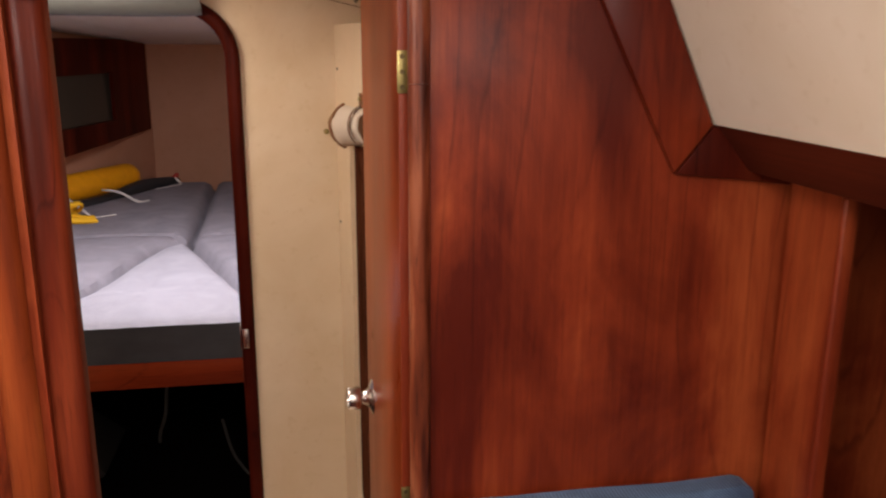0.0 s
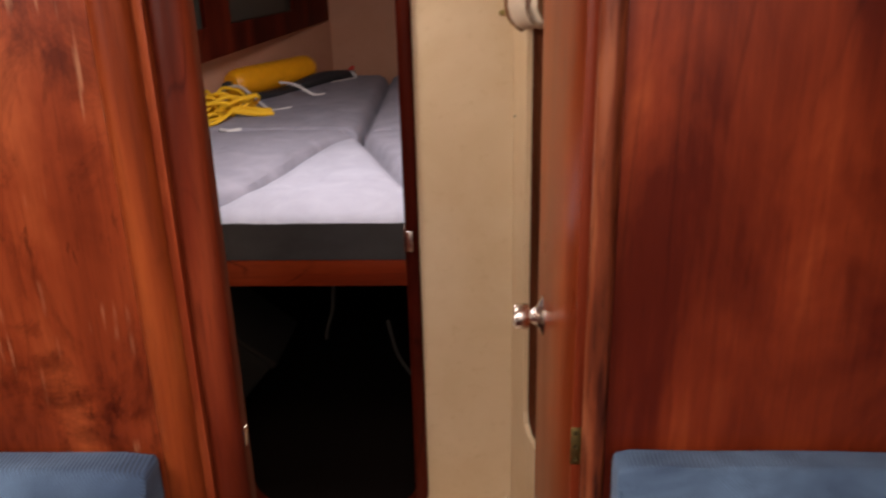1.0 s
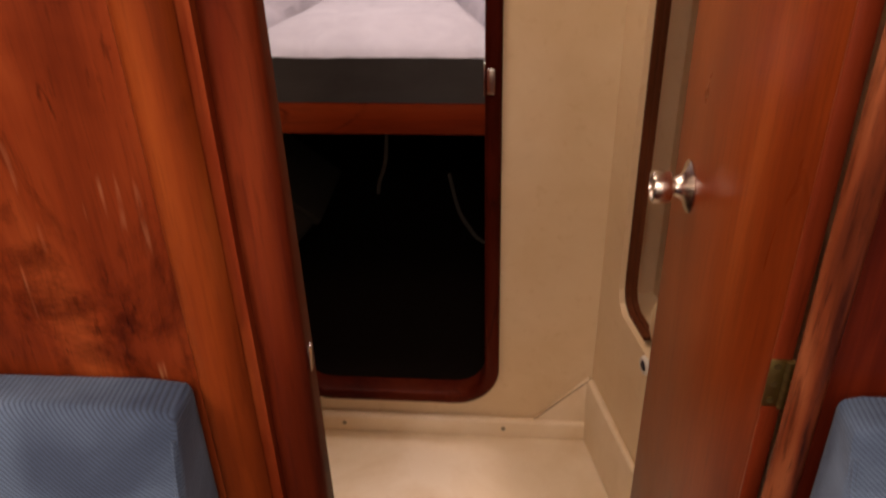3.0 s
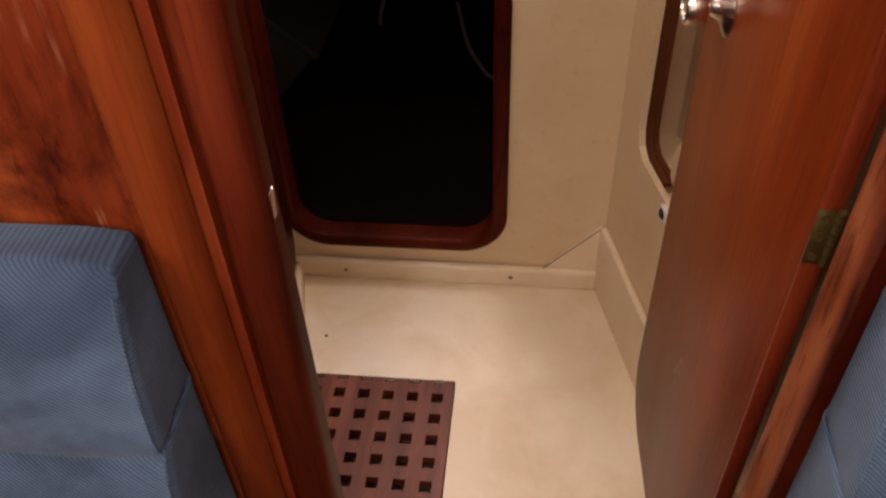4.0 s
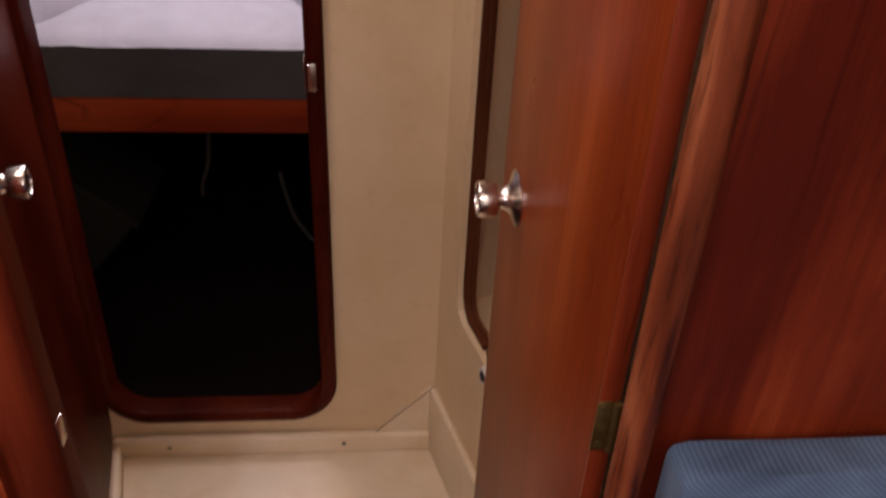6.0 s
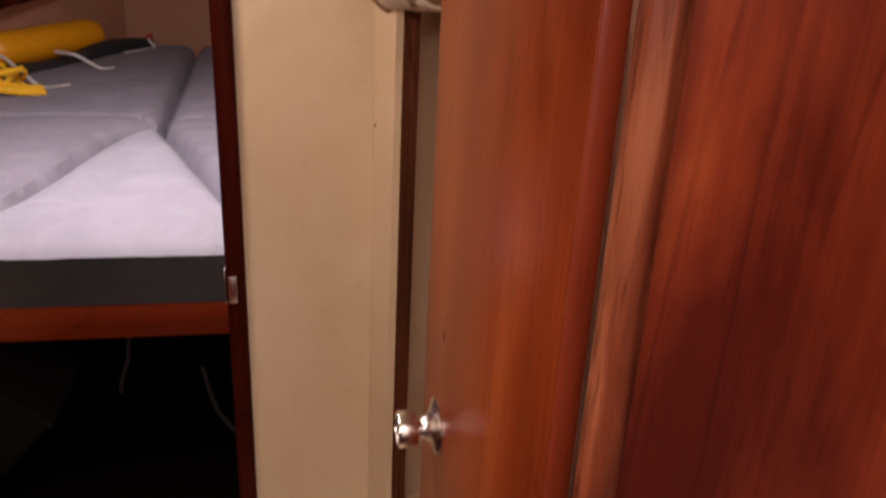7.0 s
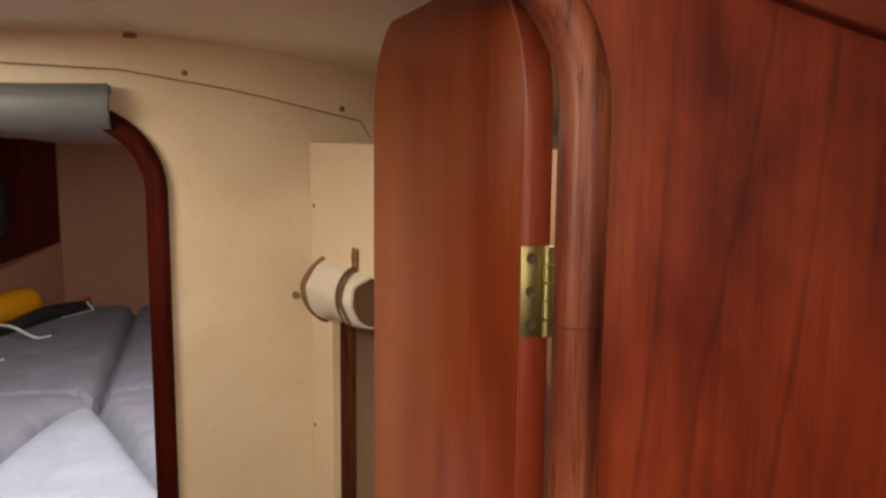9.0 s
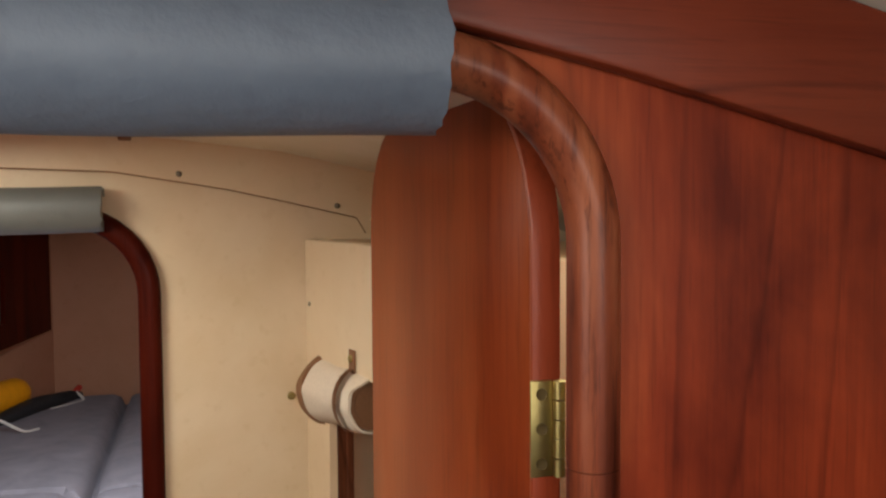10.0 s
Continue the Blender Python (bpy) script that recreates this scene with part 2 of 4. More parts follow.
BLACK = plain("black_nylon", (0.02, 0.02, 0.022), 0.7, 0.0, 0.3, 80.0)
RED = plain("red_plastic_cap", (0.55, 0.05, 0.03), 0.4)
WHITE = plain("white_plastic", (0.80, 0.78, 0.73), 0.35)
NAVY = plain("navy_plug", (0.01, 0.01, 0.03), 0.5)
# near-black colour in place of the deep shade under the berth
BERTH_SHADE = plain("berth_shade", (0.008, 0.005, 0.004), 0.9, 0.0, 0.2, 40.0, 0.05)
# cream tray toned down to brown for the shade below the grating
TRAY = plain("shaded_bilge_tray", (0.22, 0.155, 0.10), 0.6, 0.0, 0.2, 25.0)
# grey box, coloured dark for the shade it stands in
SHADED_BOX = plain("shaded_tote_plastic", (0.038, 0.035, 0.031), 0.75, gloss=0.15)
GRIME = plain("brown_grime", (0.30, 0.19, 0.10), 0.9)
LOCKER_PANE = plain("shaded_locker_pane", (0.035, 0.04, 0.032), 0.3)
GLASS, gn, gl, gb = material("hatch_acrylic", 0.15)
gb.inputs["Transmission Weight"].default_value = 1.0
gb.inputs["Base Color"].default_value = (0.9, 0.95, 1.0, 1.0)

# ---- builders ----


def link(name, bm, mat, parent=None, label="", smooth=False):
    me = bpy.data.meshes.new(name)
    bmesh.ops.recalc_face_normals(bm, faces=bm.faces)
    if smooth:
        for f in bm.faces:
            f.smooth = True
    bm.to_mesh(me)
    bm.free()
    if smooth:
        me.set_sharp_from_angle(angle=radians(38))
    me.materials.append(mat)
    ob = new(name, me)
    if parent is not None:
        ob.parent = parent
        up = parent
        base = Matrix.Identity(4)
        while up is not None:
            base = up.matrix_basis @ base if up.parent is None else base
            up = up.parent
        ob.matrix_parent_inverse = base.inverted() if parent.parent is None else Matrix.Identity(4)
    if label:
        ob["label"] = label
    return ob


def part(name, bm, mat, parent, label="", smooth=True):
    return link(name, bm, mat, parent, label, smooth)


def thing(name, at, label, category, kind="", group=""):
    ob = new(name)
    ob.empty_display_size = 0.05
    ob.matrix_basis = Matrix.Translation(at)
    return tagged(ob, label, category, group, kind)


def bevel(bm, width, segments=2, angle=30):
    es = [e for e in bm.edges if len(e.link_faces) == 2 and e.calc_face_angle(0) > radians(angle)]
    bmesh.ops.bevel(bm, geom=es, offset=width, segments=segments, profile=0.5, affect="EDGES", clamp_overlap=True)
    return bm


def box(x0, x1, y0, y1, z0, z1, r=0.0, seg=2, bm=None):
    own = bm is None
    bm = bm or bmesh.new()
    m = Matrix.Translation(((x0 + x1) / 2, (y0 + y1) / 2, (z0 + z1) / 2)) @ Matrix.Diagonal((x1 - x0, y1 - y0, z1 - z0, 1))
    bmesh.ops.create_cube(bm, size=1, matrix=m)
    if r and own:
        bevel(bm, r, seg)
    return bm


def prism(outer, m, depth, holes=(), r=0.0, seg=2):
    """A flat plate: a 2D outline with holes, given thickness along its local z and set by the matrix m."""
    bm = bmesh.new()
    edges = []
    for loop in (outer, *holes):
        vs = [bm.verts.new((u, v, 0)) for u, v in loop]
        edges += [bm.edges.new((vs[i], vs[(i + 1) % len(vs)])) for i in range(len(vs))]
    if holes:
        bmesh.ops.triangle_fill(bm, use_beauty=True, use_dissolve=False, edges=edges)
    else:
        bm.faces.new(list(bm.verts))
    ext = bmesh.ops.extrude_face_region(bm, geom=list(bm.faces))
    bmesh.ops.translate(bm, vec=(0, 0, depth), verts=[g for g in ext["geom"] if isinstance(g, bmesh.types.BMVert)])
    bmesh.ops.recalc_face_normals(bm, faces=bm.faces)
    if r:
        bevel(bm, r, seg, 50)
    bmesh.ops.transform(bm, matrix=m, verts=bm.verts)
    return bm


def facing(y):
    """Local (u, v, w) to world (u, y + w, v)."""
    return Matrix(((1, 0, 0, 0), (0, 0, 1, y), (0, 1, 0, 0), (0, 0, 0, 1)))


def along_wall(x, y, dx, dy):
    """Local u runs along (dx, dy) from (x, y), v up, w to the right of the run."""
    k = math.hypot(dx, dy)
    dx, dy = dx / k, dy / k
    return Matrix(((dx, 0, dy, x), (dy, 0, -dx, y), (0, 1, 0, 0), (0, 0, 0, 1)))


def round_rect(x0, x1, z0, z1, r, n=10, rb=None):
    pts = []
    rb = r if rb is None else rb
    for cx, cz, a, q in ((x1 - r, z1 - r, 0, r), (x0 + r, z1 - r, 90, r), (x0 + rb, z0 + rb, 180, rb), (x1 - rb, z0 + rb, 270, rb)):
        pts += [(cx + q * math.cos(radians(a + 90 * i / n)), cz + q * math.sin(radians(a + 90 * i / n))) for i in range(n + 1)]
    return pts


def sweep(path, profile, y, closed=True):
    """Sweeps a profile (a: outwards in the wall's plane, b: along y) round a path in the wall's plane."""
    bm = bmesh.new()
    rings = []
    k = len(path)
    for i, (u, v) in enumerate(path):
        p = path[(i - 1) % k] if closed or i else path[i]
        q = path[(i + 1) % k] if closed or i < k - 1 else path[i]
        t = Vector((q[0] - p[0], q[1] - p[1])).normalized()
        nx, nz = t.y, -t.x
        rings.append([bm.verts.new((u + a * nx, y + b, v + a * nz)) for a, b in profile])
    for i in range(k if closed else k - 1):
        a, b = rings[i], rings[(i + 1) % k]
        for j in range(len(profile)):
            bm.faces.new((a[j], a[(j + 1) % len(profile)], b[(j + 1) % len(profile)], b[j]))
    if not closed:
        bm.faces.new(rings[0])
        bm.faces.new(rings[-1])
    return bm


def lathe(prof, m, n=28):
    """Turns (radius, height) pairs round the local z axis."""
    bm = bmesh.new()
    rings = []
    for r, h in prof:
        rings.append([bm.verts.new((r * math.cos(2 * math.pi * i / n), r * math.sin(2 * math.pi * i / n), h)) for i in range(n)])
    for a, b in zip(rings, rings[1:]):
        for i in range(n):
            bm.faces.new((a[i], a[(i + 1) % n], b[(i + 1) % n], b[i]))
    bm.faces.new(rings[0])
    bm.faces.new(rings[-1])
    bmesh.ops.transform(bm, matrix=m, verts=bm.verts)
    return bm


def tube(points, radius, n=8, bm=None, closed=False):
    """A round cord along 3D points."""
    bm = bm or bmesh.new()
    pts = [Vector(p) for p in points]
    rings = []
    up = Vector((0.13, 0.21, 0.97))
    for i, p in enumerate(pts):
        a = pts[i - 1] if i else (pts[-1] if closed else p)
        b = pts[(i + 1) % len(pts)] if i < len(pts) - 1 or closed else p
        t = (b - a).normalized()
        s = t.cross(up)
        if s.length < 1e-3:
            s = t.cross(Vector((1, 0, 0)))
        s.normalize()
        w = s.cross(t)
        rings.append([bm.verts.new(p + radius * (math.cos(2 * math.pi * j / n) * s + math.sin(2 * math.pi * j / n) * w)) for j in range(n)])
    for i in range(len(rings) if closed else len(rings) - 1):
        a, b = rings[i], rings[(i + 1) % len(rings)]
        for j in range(n):
            bm.faces.new((a[j], a[(j + 1) % n], b[(j + 1) % n], b[j]))
    if not closed:
        bm.faces.new(rings[0])
        bm.faces.new(rings[-1])
    return bm


def smooth_path(points, n=6):
    """Catmull-Rom through 3D points."""
    p = [Vector(q) for q in points]
    p = [2 * p[0] - p[1], *p, 2 * p[-1] - p[-2]]
    out = []
    for i in range(1, len(p) - 2):
        for j in range(n):
            t = j / n
            out.append(0.5 * (2 * p[i] + (p[i + 1] - p[i - 1]) * t + (2 * p[i - 1] - 5 * p[i] + 4 * p[i + 1] - p[i + 2]) * t * t
                              + (3 * p[i] - p[i - 1] - 3 * p[i + 1] + p[i + 2]) * t ** 3))
    return [*out, p[-2]]


def soft_box(x0, x1, y0, y1, z0, z1, r, shape=None, nx=16, ny=6, nz=18):
    """A padded block with round edges; shape(x, y, z, n) moves each point."""
    bm = bmesh.new()
    lo, hi = Vector((x0, y0, z0)), Vector((x1, y1, z1))
    seen = {}

    def vert(i, j, k):
        key = (i, j, k)
        if key not in seen:
            p = Vector((x0 + (x1 - x0) * i / nx, y0 + (y1 - y0) * j / ny, z0 + (z1 - z0) * k / nz))
            core = Vector([min(max(p[a], lo[a] + r), hi[a] - r) for a in range(3)])
            d = p - core
            if d.length > 1e-6:
                p = core + d.normalized() * r
            n = d.normalized() if d.length > 1e-6 else Vector()
            if shape:
                p = shape(p, n)
            seen[key] = bm.verts.new(p)
        return seen[key]
    for a, b, cfun in ((nx, ny, lambda i, j, s: (i, j, nz * s)), (nx, nz, lambda i, j, s: (i, ny * s, j)), (ny, nz, lambda i, j, s: (nx * s, i, j))):
        for s in (0, 1):
            for i in range(a):
                for j in range(b):
                    bm.faces.new([vert(*cfun(i + u, j + v, s)) for u, v in ((0, 0), (1, 0), (1, 1), (0, 1))])
    return bm


def screw(parent, x, y, z, m, r=0.004):
    head = lathe([(r, 0), (r, 0.0012), (r * 0.7, 0.0022)], m @ Matrix.Identity(4), 12)
    ob = part("screw", head, STEEL, parent)
    return ob


FACE_AFT = Matrix.Rotation(radians(90), 4, "X")      # local z to -y


# ---- main bulkhead between saloon and passage ----
Y1, Y2 = 1.2, 2.07
OPEN_1 = round_rect(-0.205, 0.293, 0.11, 1.742, 0.115)
bulk = [(-1.6, -0.04), (1.3, -0.04), (1.3, 1.40), (0.82, 1.45), (0.69, 1.50), (0.62, 1.66), (0.57, 1.76), (0.5, 1.80), (0.1, 1.88),
        (-0.27, 1.91), (-0.8, 1.86), (-1.1, 1.77), (-1.25, 1.5), (-1.6, 1.42)]
wall = link("wall_saloon_bulkhead", prism(bulk, facing(Y1), 0.022, [OPEN_1]), WOOD)
tagged(wall, "varnished red mahogany bulkhead with an arched doorway", "wall", kind="structure")
# the panel to port is more worn
port = [(-1.58, 0.0), (-0.262, 0.0), (-0.262, 1.78), (-0.8, 1.82), (-1.08, 1.74), (-1.24, 1.48), (-1.58, 1.40)]
panel = link("bulkhead_panel", prism(port, facing(Y1 - 0.004), 0.004), WOOD_WORN, wall, "scuffed mahogany veneer with scratches and dark marks")


def bead(w0, w1, front, back):
    """Rounded moulding section from w0 to w1 across, front to back along y."""
    pts = []
    mid, half = (w0 + w1) / 2, (w1 - w0) / 2
    for i in range(9):
        a = radians(180 - 180 * i / 8)
        pts.append((mid + half * math.cos(a), front + min(0.016, half) * (1 - math.sin(a))))
    return [*pts, (w1, back), (w0, back)]


trim_1 = thing("trim_saloon_doorway", (0.05, Y1, 0.13), "rounded solid mahogany trim round the arched doorway", "door trim", "structure")


def arc_part(z_low, z_high):
    """The starboard side and arch of the doorway's edge, from bottom to crown."""
    if z_high < 1.6:
        return [(0.2695, z_low), (0.2695, (z_low + z_high) / 2), (0.2695, z_high)]
    pts = [(0.2695, z_low), (0.2695, 1.58)]
    pts += [(0.1885 + 0.081 * math.cos(radians(a)), 1.642 + 0.081 * math.sin(radians(a))) for a in range(0, 91, 6)]
    return [*pts, (0.0, 1.727), (-0.05, 1.725)] + [(-0.065 + 0.1 * math.cos(radians(a)), 1.623 + 0.1 * math.sin(radians(a))) for a in range(90, 181, 9)]


part("moulding", sweep(arc_part(1.5235, 1.8), bead(0.0, 0.0295, -0.016, -0.0005), Y1, False), WOOD_TRIM, trim_1, "arched mahogany moulding with a scarf joint")
part("moulding", sweep(arc_part(0.16, 1.5230), bead(0.0, 0.0295, -0.016, -0.0005), Y1, False), WOOD_TRIM, trim_1)
# port jamb: a broad outer moulding, a groove and a set-back inner stop
part("jamb", sweep([(-0.262, 0.0), (-0.262, 1.70)], bead(0.0, 0.047, -0.020, -0.0045), Y1, False), WOOD_JAMB, trim_1, "broad rounded jamb moulding with a dark groove beside it")
part("door_stop", sweep([(-0.2095, 0.02), (-0.2095, 1.66)], bead(0.0, 0.0465, 0.004, 0.038), Y1, False), wood("jamb_red_mahogany", (0.06, 0.0085, 0.0036), (0.12, 0.0165, 0.0062), (0.19, 0.032, 0.0115), figure=0.25, fine=2.5), trim_1, "red mahogany door stop set back from the moulding")
part("strike_plate", box(-0.1625, -0.1605, Y1 + 0.016, Y1 + 0.028, 0.910, 0.936, 0.001), CHROME, trim_1, "bright nickel strike plate")

# cornice boards that follow the coachroof over the bulkhead
cornice = thing("trim_bulkhead_cornice", (0.5, Y1, 1.4), "mahogany cornice boards mitred along the top of the bulkhead", "trim", "structure")
part("board", prism([(-0.27, 1.802), (0.208, 1.751), (0.302, 1.731), (0.494, 1.683), (0.555, 1.748), (0.30, 1.81), (0.1, 1.85), (-0.27, 1.885)], facing(Y1 - 0.014), 0.014, r=0.003), WOOD_X, cornice)
part("board", prism([(0.4955, 1.681), (0.521, 1.63), (0.637, 1.402), (0.689, 1.467), (0.614, 1.631), (0.5565, 1.7465)], facing(Y1 - 0.014), 0.014, r=0.003), WOOD, cornice)
part("board", prism([(0.638, 1.400), (0.815, 1.381), (0.815, 1.43), (0.745, 1.45), (0.690, 1.4655)], facing(Y1 - 0.014), 0.014, r=0.003), WOOD_DARK, cornice)

# ---- saloon shell ----
# coachroof: ceiling strips with a hatch left open
roof = [(-1.23, 1.467), (-1.10, 1.745), (-0.8, 1.835), (-0.4, 1.872), (0.2, 1.842), (0.30, 1.812), (0.5, 1.762), (0.565, 1.735), (0.616, 1.631), (0.692, 1.467)]
bm = bmesh.new()
for (xa, za), (xb, zb) in zip(roof, roof[1:]):
    for ya, yb in ((-2.1, 0.03), (0.03, 0.58), (0.58, Y1 - 0.0005)):
        if xa == -0.4 and ya == 0.03:
            continue
        if za < 1.8 and zb < 1.8 and xa > 0.55:
            continue
        vs = [bm.verts.new(p) for p in ((xa, ya, za), (xb, ya, zb), (xb, yb, zb), (xa, yb, za))]
        f = bm.faces.new(vs)
        e = bmesh.ops.extrude_face_region(bm, geom=[f])
        bmesh.ops.translate(bm, vec=(0, 0, 0.03), verts=[g for g in e["geom"] if isinstance(g, bmesh.types.BMVert)])
tagged(link("ceiling_saloon", bm, LINER), "off-white vinyl saloon headliner with an open hatch", "ceiling", kind="structure")
side = prism([(0.565, 1.735), (0.616, 1.631), (0.692, 1.467), (0.72, 1.467), (0.64, 1.64), (0.59, 1.745)], facing(-2.1), 2.1 + Y1 - 0.001)
tagged(link("wall_cabin_side", side, SIDE_LINER), "cream padded vinyl cabin side above the settee", "wall", kind="structure")
side = prism([(0.692, 1.467), (0.747, 1.402), (0.765, 1.410), (0.715, 1.4695)], facing(-2.1), 2.1 + Y1 - 0.016, r=0.002)
tagged(link("trim_side_cornice", side, WOOD_Y), "dark mahogany cornice under the cream cabin side", "trim", kind="structure")
# dark wood here stands for the shade in the recess below the deck
tagged(link("ceiling_side_deck", prism([(0.75, 1.405), (1.2, 1.39), (1.2, 1.41), (0.76, 1.425)], facing(-2.1), 2.1 + Y1 - 0.016), WOOD_DARK), "mahogany underside of the side deck, darkened for shade", "ceiling", kind="structure")
tagged(link("wall_hull_starboard", box(1.16, 1.2, -2.1, Y1 - 0.002, -0.04, 1.40), WOOD_DARK), "mahogany hull-side panelling, darkened for the shade of the recess", "wall", kind="structure")
ret = thing("locker_end_panel", (0.83, 1.13, 0.0), "upright mahogany locker end beside the bulkhead with a pale rounded edge", "panel")
part("panel", box(0.815, 0.833, 1.072, Y1 - 0.015, 0.0, 1.385), WOOD, ret)
part("edge_strip", box(0.811, 0.833, 1.060, 1.0715, 0.0, 1.385, 0.004, 3), WOOD, ret, "rounded edge strip")
tagged(link("wall_hull_port", box(-1.66, -1.6, -2.1, Y1 - 0.002, -0.04, 1.50), WOOD), "mahogany hull-side panelling to port", "wall", kind="structure")
tagged(link("ceiling_port_deck", prism([(-1.66, 1.44), (-1.22, 1.46), (-1.22, 1.49), (-1.66, 1.47)], facing(-2.1), 2.1 + Y1 - 0.002), LINER), "off-white underside of the port side deck", "ceiling", kind="structure")
aft = [(-1.66, -0.04), (1.2, -0.04), (1.2, 1.41), (0.72, 1.45), (0.6, 1.72), (0.1, 1.89), (-0.5, 1.9), (-1.1, 1.8), (-1.25, 1.5), (-1.66, 1.47)]
tagged(link("wall_saloon_aft", prism(aft, facing(-2.14), 0.04, [[(-0.32, 0.85), (0.32, 0.85), (0.32, 1.75), (-0.32, 1.75)]]), CREAM), "cream aft bulkhead with the open companionway", "wall", kind="structure")
tagged(link("floor_saloon", box(-1.66, 1.2, -2.14, Y1 - 0.001, -0.06, -0.02), WOOD_Y), "dark mahogany saloon sole", "floor", kind="structure")
hatch = thing("hatch_saloon", (-0.1, 0.30, 1.86), "open deck hatch in the saloon headliner", "hatch", "structure")
part("frame", sweep(round_rect(-0.36, 0.16, 0.07, 0.54, 0.04), [(0.0, 0.0), (0.03, 0.0), (0.03, 0.03), (0.0, 0.03)], 0), WHITE, hatch)
hatch.children[0].data.transform(Matrix(((1, 0, 0, 0), (0, 0, 1, 0), (0, 1, 0, 1.865), (0, 0, 0, 1))))

# cabin windows on both sides of the coachroof
for nm, x, z, y0, y1, lean in (("window_port", -1.172, 1.60, -0.1, 0.8, -25), ("window_starboard", 0.642, 1.578, -0.3, 0.6, 25)):
    w = thing(nm, (x, (y0 + y1) / 2, z), "long cabin window with a white frame letting in daylight", "window", "structure")
    wm = Matrix.Translation((x, (y0 + y1) / 2, z)) @ Matrix.Rotation(radians(-lean), 4, "Y") @ Matrix(((0, 0, 1, 0), (1, 0, 0, 0), (0, 1, 0, 0), (0, 0, 0, 1)))
    h = (y1 - y0) / 2
    part("frame", prism(round_rect(-h, h, -0.11, 0.11, 0.06), wm, 0.012, [round_rect(-h + 0.03, h - 0.03, -0.085, 0.085, 0.045)]), WHITE, w, smooth=False)
    part("pane", prism(round_rect(-h + 0.031, h - 0.031, -0.084, 0.084, 0.044), wm, 0.004), GLASS, w, smooth=False)

# ---- settee cushions against the bulkhead ----


def settee(name, x0, x1, top, label):
    base = thing(name, ((x0 + x1) / 2, 1.13, 0.38), label, "cushion")

    def tuft(p, n):
        k = math.exp(-((p.z - 0.742) / 0.010) ** 2)
        front = min(1.0, max(0.0, (Y1 - 0.012 - p.y) / 0.1))
        p = p.copy()
        edge = min(1, 8 * min(p.x - x0, x1 - p.x) + 0.3)
        if p.z > 0.742:
            h = (p.z - 0.742) / 0.18
            p.y += front * (0.050 * h + 0.004 - 0.016 * math.sin(math.pi * min(1, h)) * edge)
        else:
            h = min(1, (0.742 - p.z) / 0.34)
            p.y += front * (-0.012 * math.sin(math.pi * h) * edge - 0.012 * h)
        if p.z <= 0.742:
            p.y += front * 0.040 * math.exp(-(0.742 - p.z) / 0.035)
        p.y += 0.060 * k * front
        p.z -= 0.030 * math.exp(-((p.z - 0.762) / 0.020) ** 2) * front
        p.y += 0.003 * noise.noise((p.x * 11, p.z * 11, 2.1)) * front
        p.z += 0.004 * noise.noise((p.x * 7, p.y * 7, 1.3)) * (1 if p.z > 0.85 else 0)
        p.x += 0.006 * k * (1 if p.x < (x0 + x1) / 2 else -1) * front
        return p
    part("backrest", soft_box(x0, x1, 1.088, Y1 - 0.006, 0.40, top, 0.015, tuft, 24, 10, 120), BLUE, base)
    for xe in (x0 + 0.004, x1 - 0.004):
        pts = []
        for i in range(40):
            z = 0.42 + i * (top - 0.026 - 0.42) / 39
            p = tuft(Vector((xe, 1.094, z)), None)
            pts.append((p.x, p.y, p.z))
        part("piping", tube(pts, 0.0026, 6), BLUE, base, "stitched blue piping along the edge")
    return base


settee("back_cushion", -1.25, -0.265, 0.921, "blue-grey ribbed velour backrest cushion with a tuck, against the worn bulkhead")
settee("back_cushion", 0.306, 0.782, 0.932, "blue-grey ribbed velour backrest cushion beside the doorway")
side_back = thing("side_backrest", (0.80, 0.5, 0.4), "blue ribbed velour side cushion along the hull", "cushion")
part("backrest", soft_box(0.79, 0.90, -0.9, 1.05, 0.40, 0.90, 0.03, None, 6, 24, 12), BLUE, side_back)


def seat(x0, x1, label):
    base = thing("settee_bench", ((x0 + x1) / 2, 0.2, 0.0), label, "settee")
    part("cushion", soft_box(x0, x1, -0.9, 1.075, 0.30, 0.42, 0.03, None, 10, 20, 5), BLUE, base)
    part("base", box(x0 + 0.02, x1, -0.9, 1.19, -0.02, 0.299, 0.006), WOOD_DARK, base, "mahogany settee base")
    return base


seat(0.42, 0.785, "blue velour seat cushion on a mahogany base, starboard of the walkway")
seat(-1.25, -0.42, "blue velour seat cushion on a mahogany base, port of the walkway")

# ---- passage ----
SL = 0.26                         # the side walls close in towards the bow


OPEN_2 = round_rect(-0.468, -0.027, 0.122, 1.646, 0.105, rb=0.075)
bulk2 = [(-1.5, -0.04), (1.0, -0.04), (1.0, 1.84), (-1.5, 1.84)]
fore = link("wall_fore_bulkhead", prism(bulk2, facing(Y2), 0.03, [OPEN_2]), CREAM)
tagged(fore, "cream painted fore bulkhead with a rounded doorway", "wall", kind="structure")
trim_2 = thing("trim_fore_doorway", (-0.246, Y2, 0.12), "dark red mahogany trim round the fore cabin doorway", "door trim", "structure")
part("moulding", sweep(OPEN_2, [(-0.004, 0.034)] + [(0.012 - 0.016 * math.cos(radians(a)), -0.008 - 0.010 * math.sin(radians(a))) for a in range(0, 181, 20)] + [(0.028, 0.0), (0.0, 0.0), (0.0, 0.034)], Y2), WOOD_DARK, trim_2)
part("strike_plate", box(-0.0335, -0.0312, Y2 - 0.012, Y2 + 0.03, 0.856, 0.916, 0.0008), CHROME, trim_2, "bright nickel strike plate")
part("strike_lip", box(-0.027, -0.012, Y2 - 0.024, Y2 - 0.0185, 0.862, 0.910, 0.0015), CHROME, trim_2)

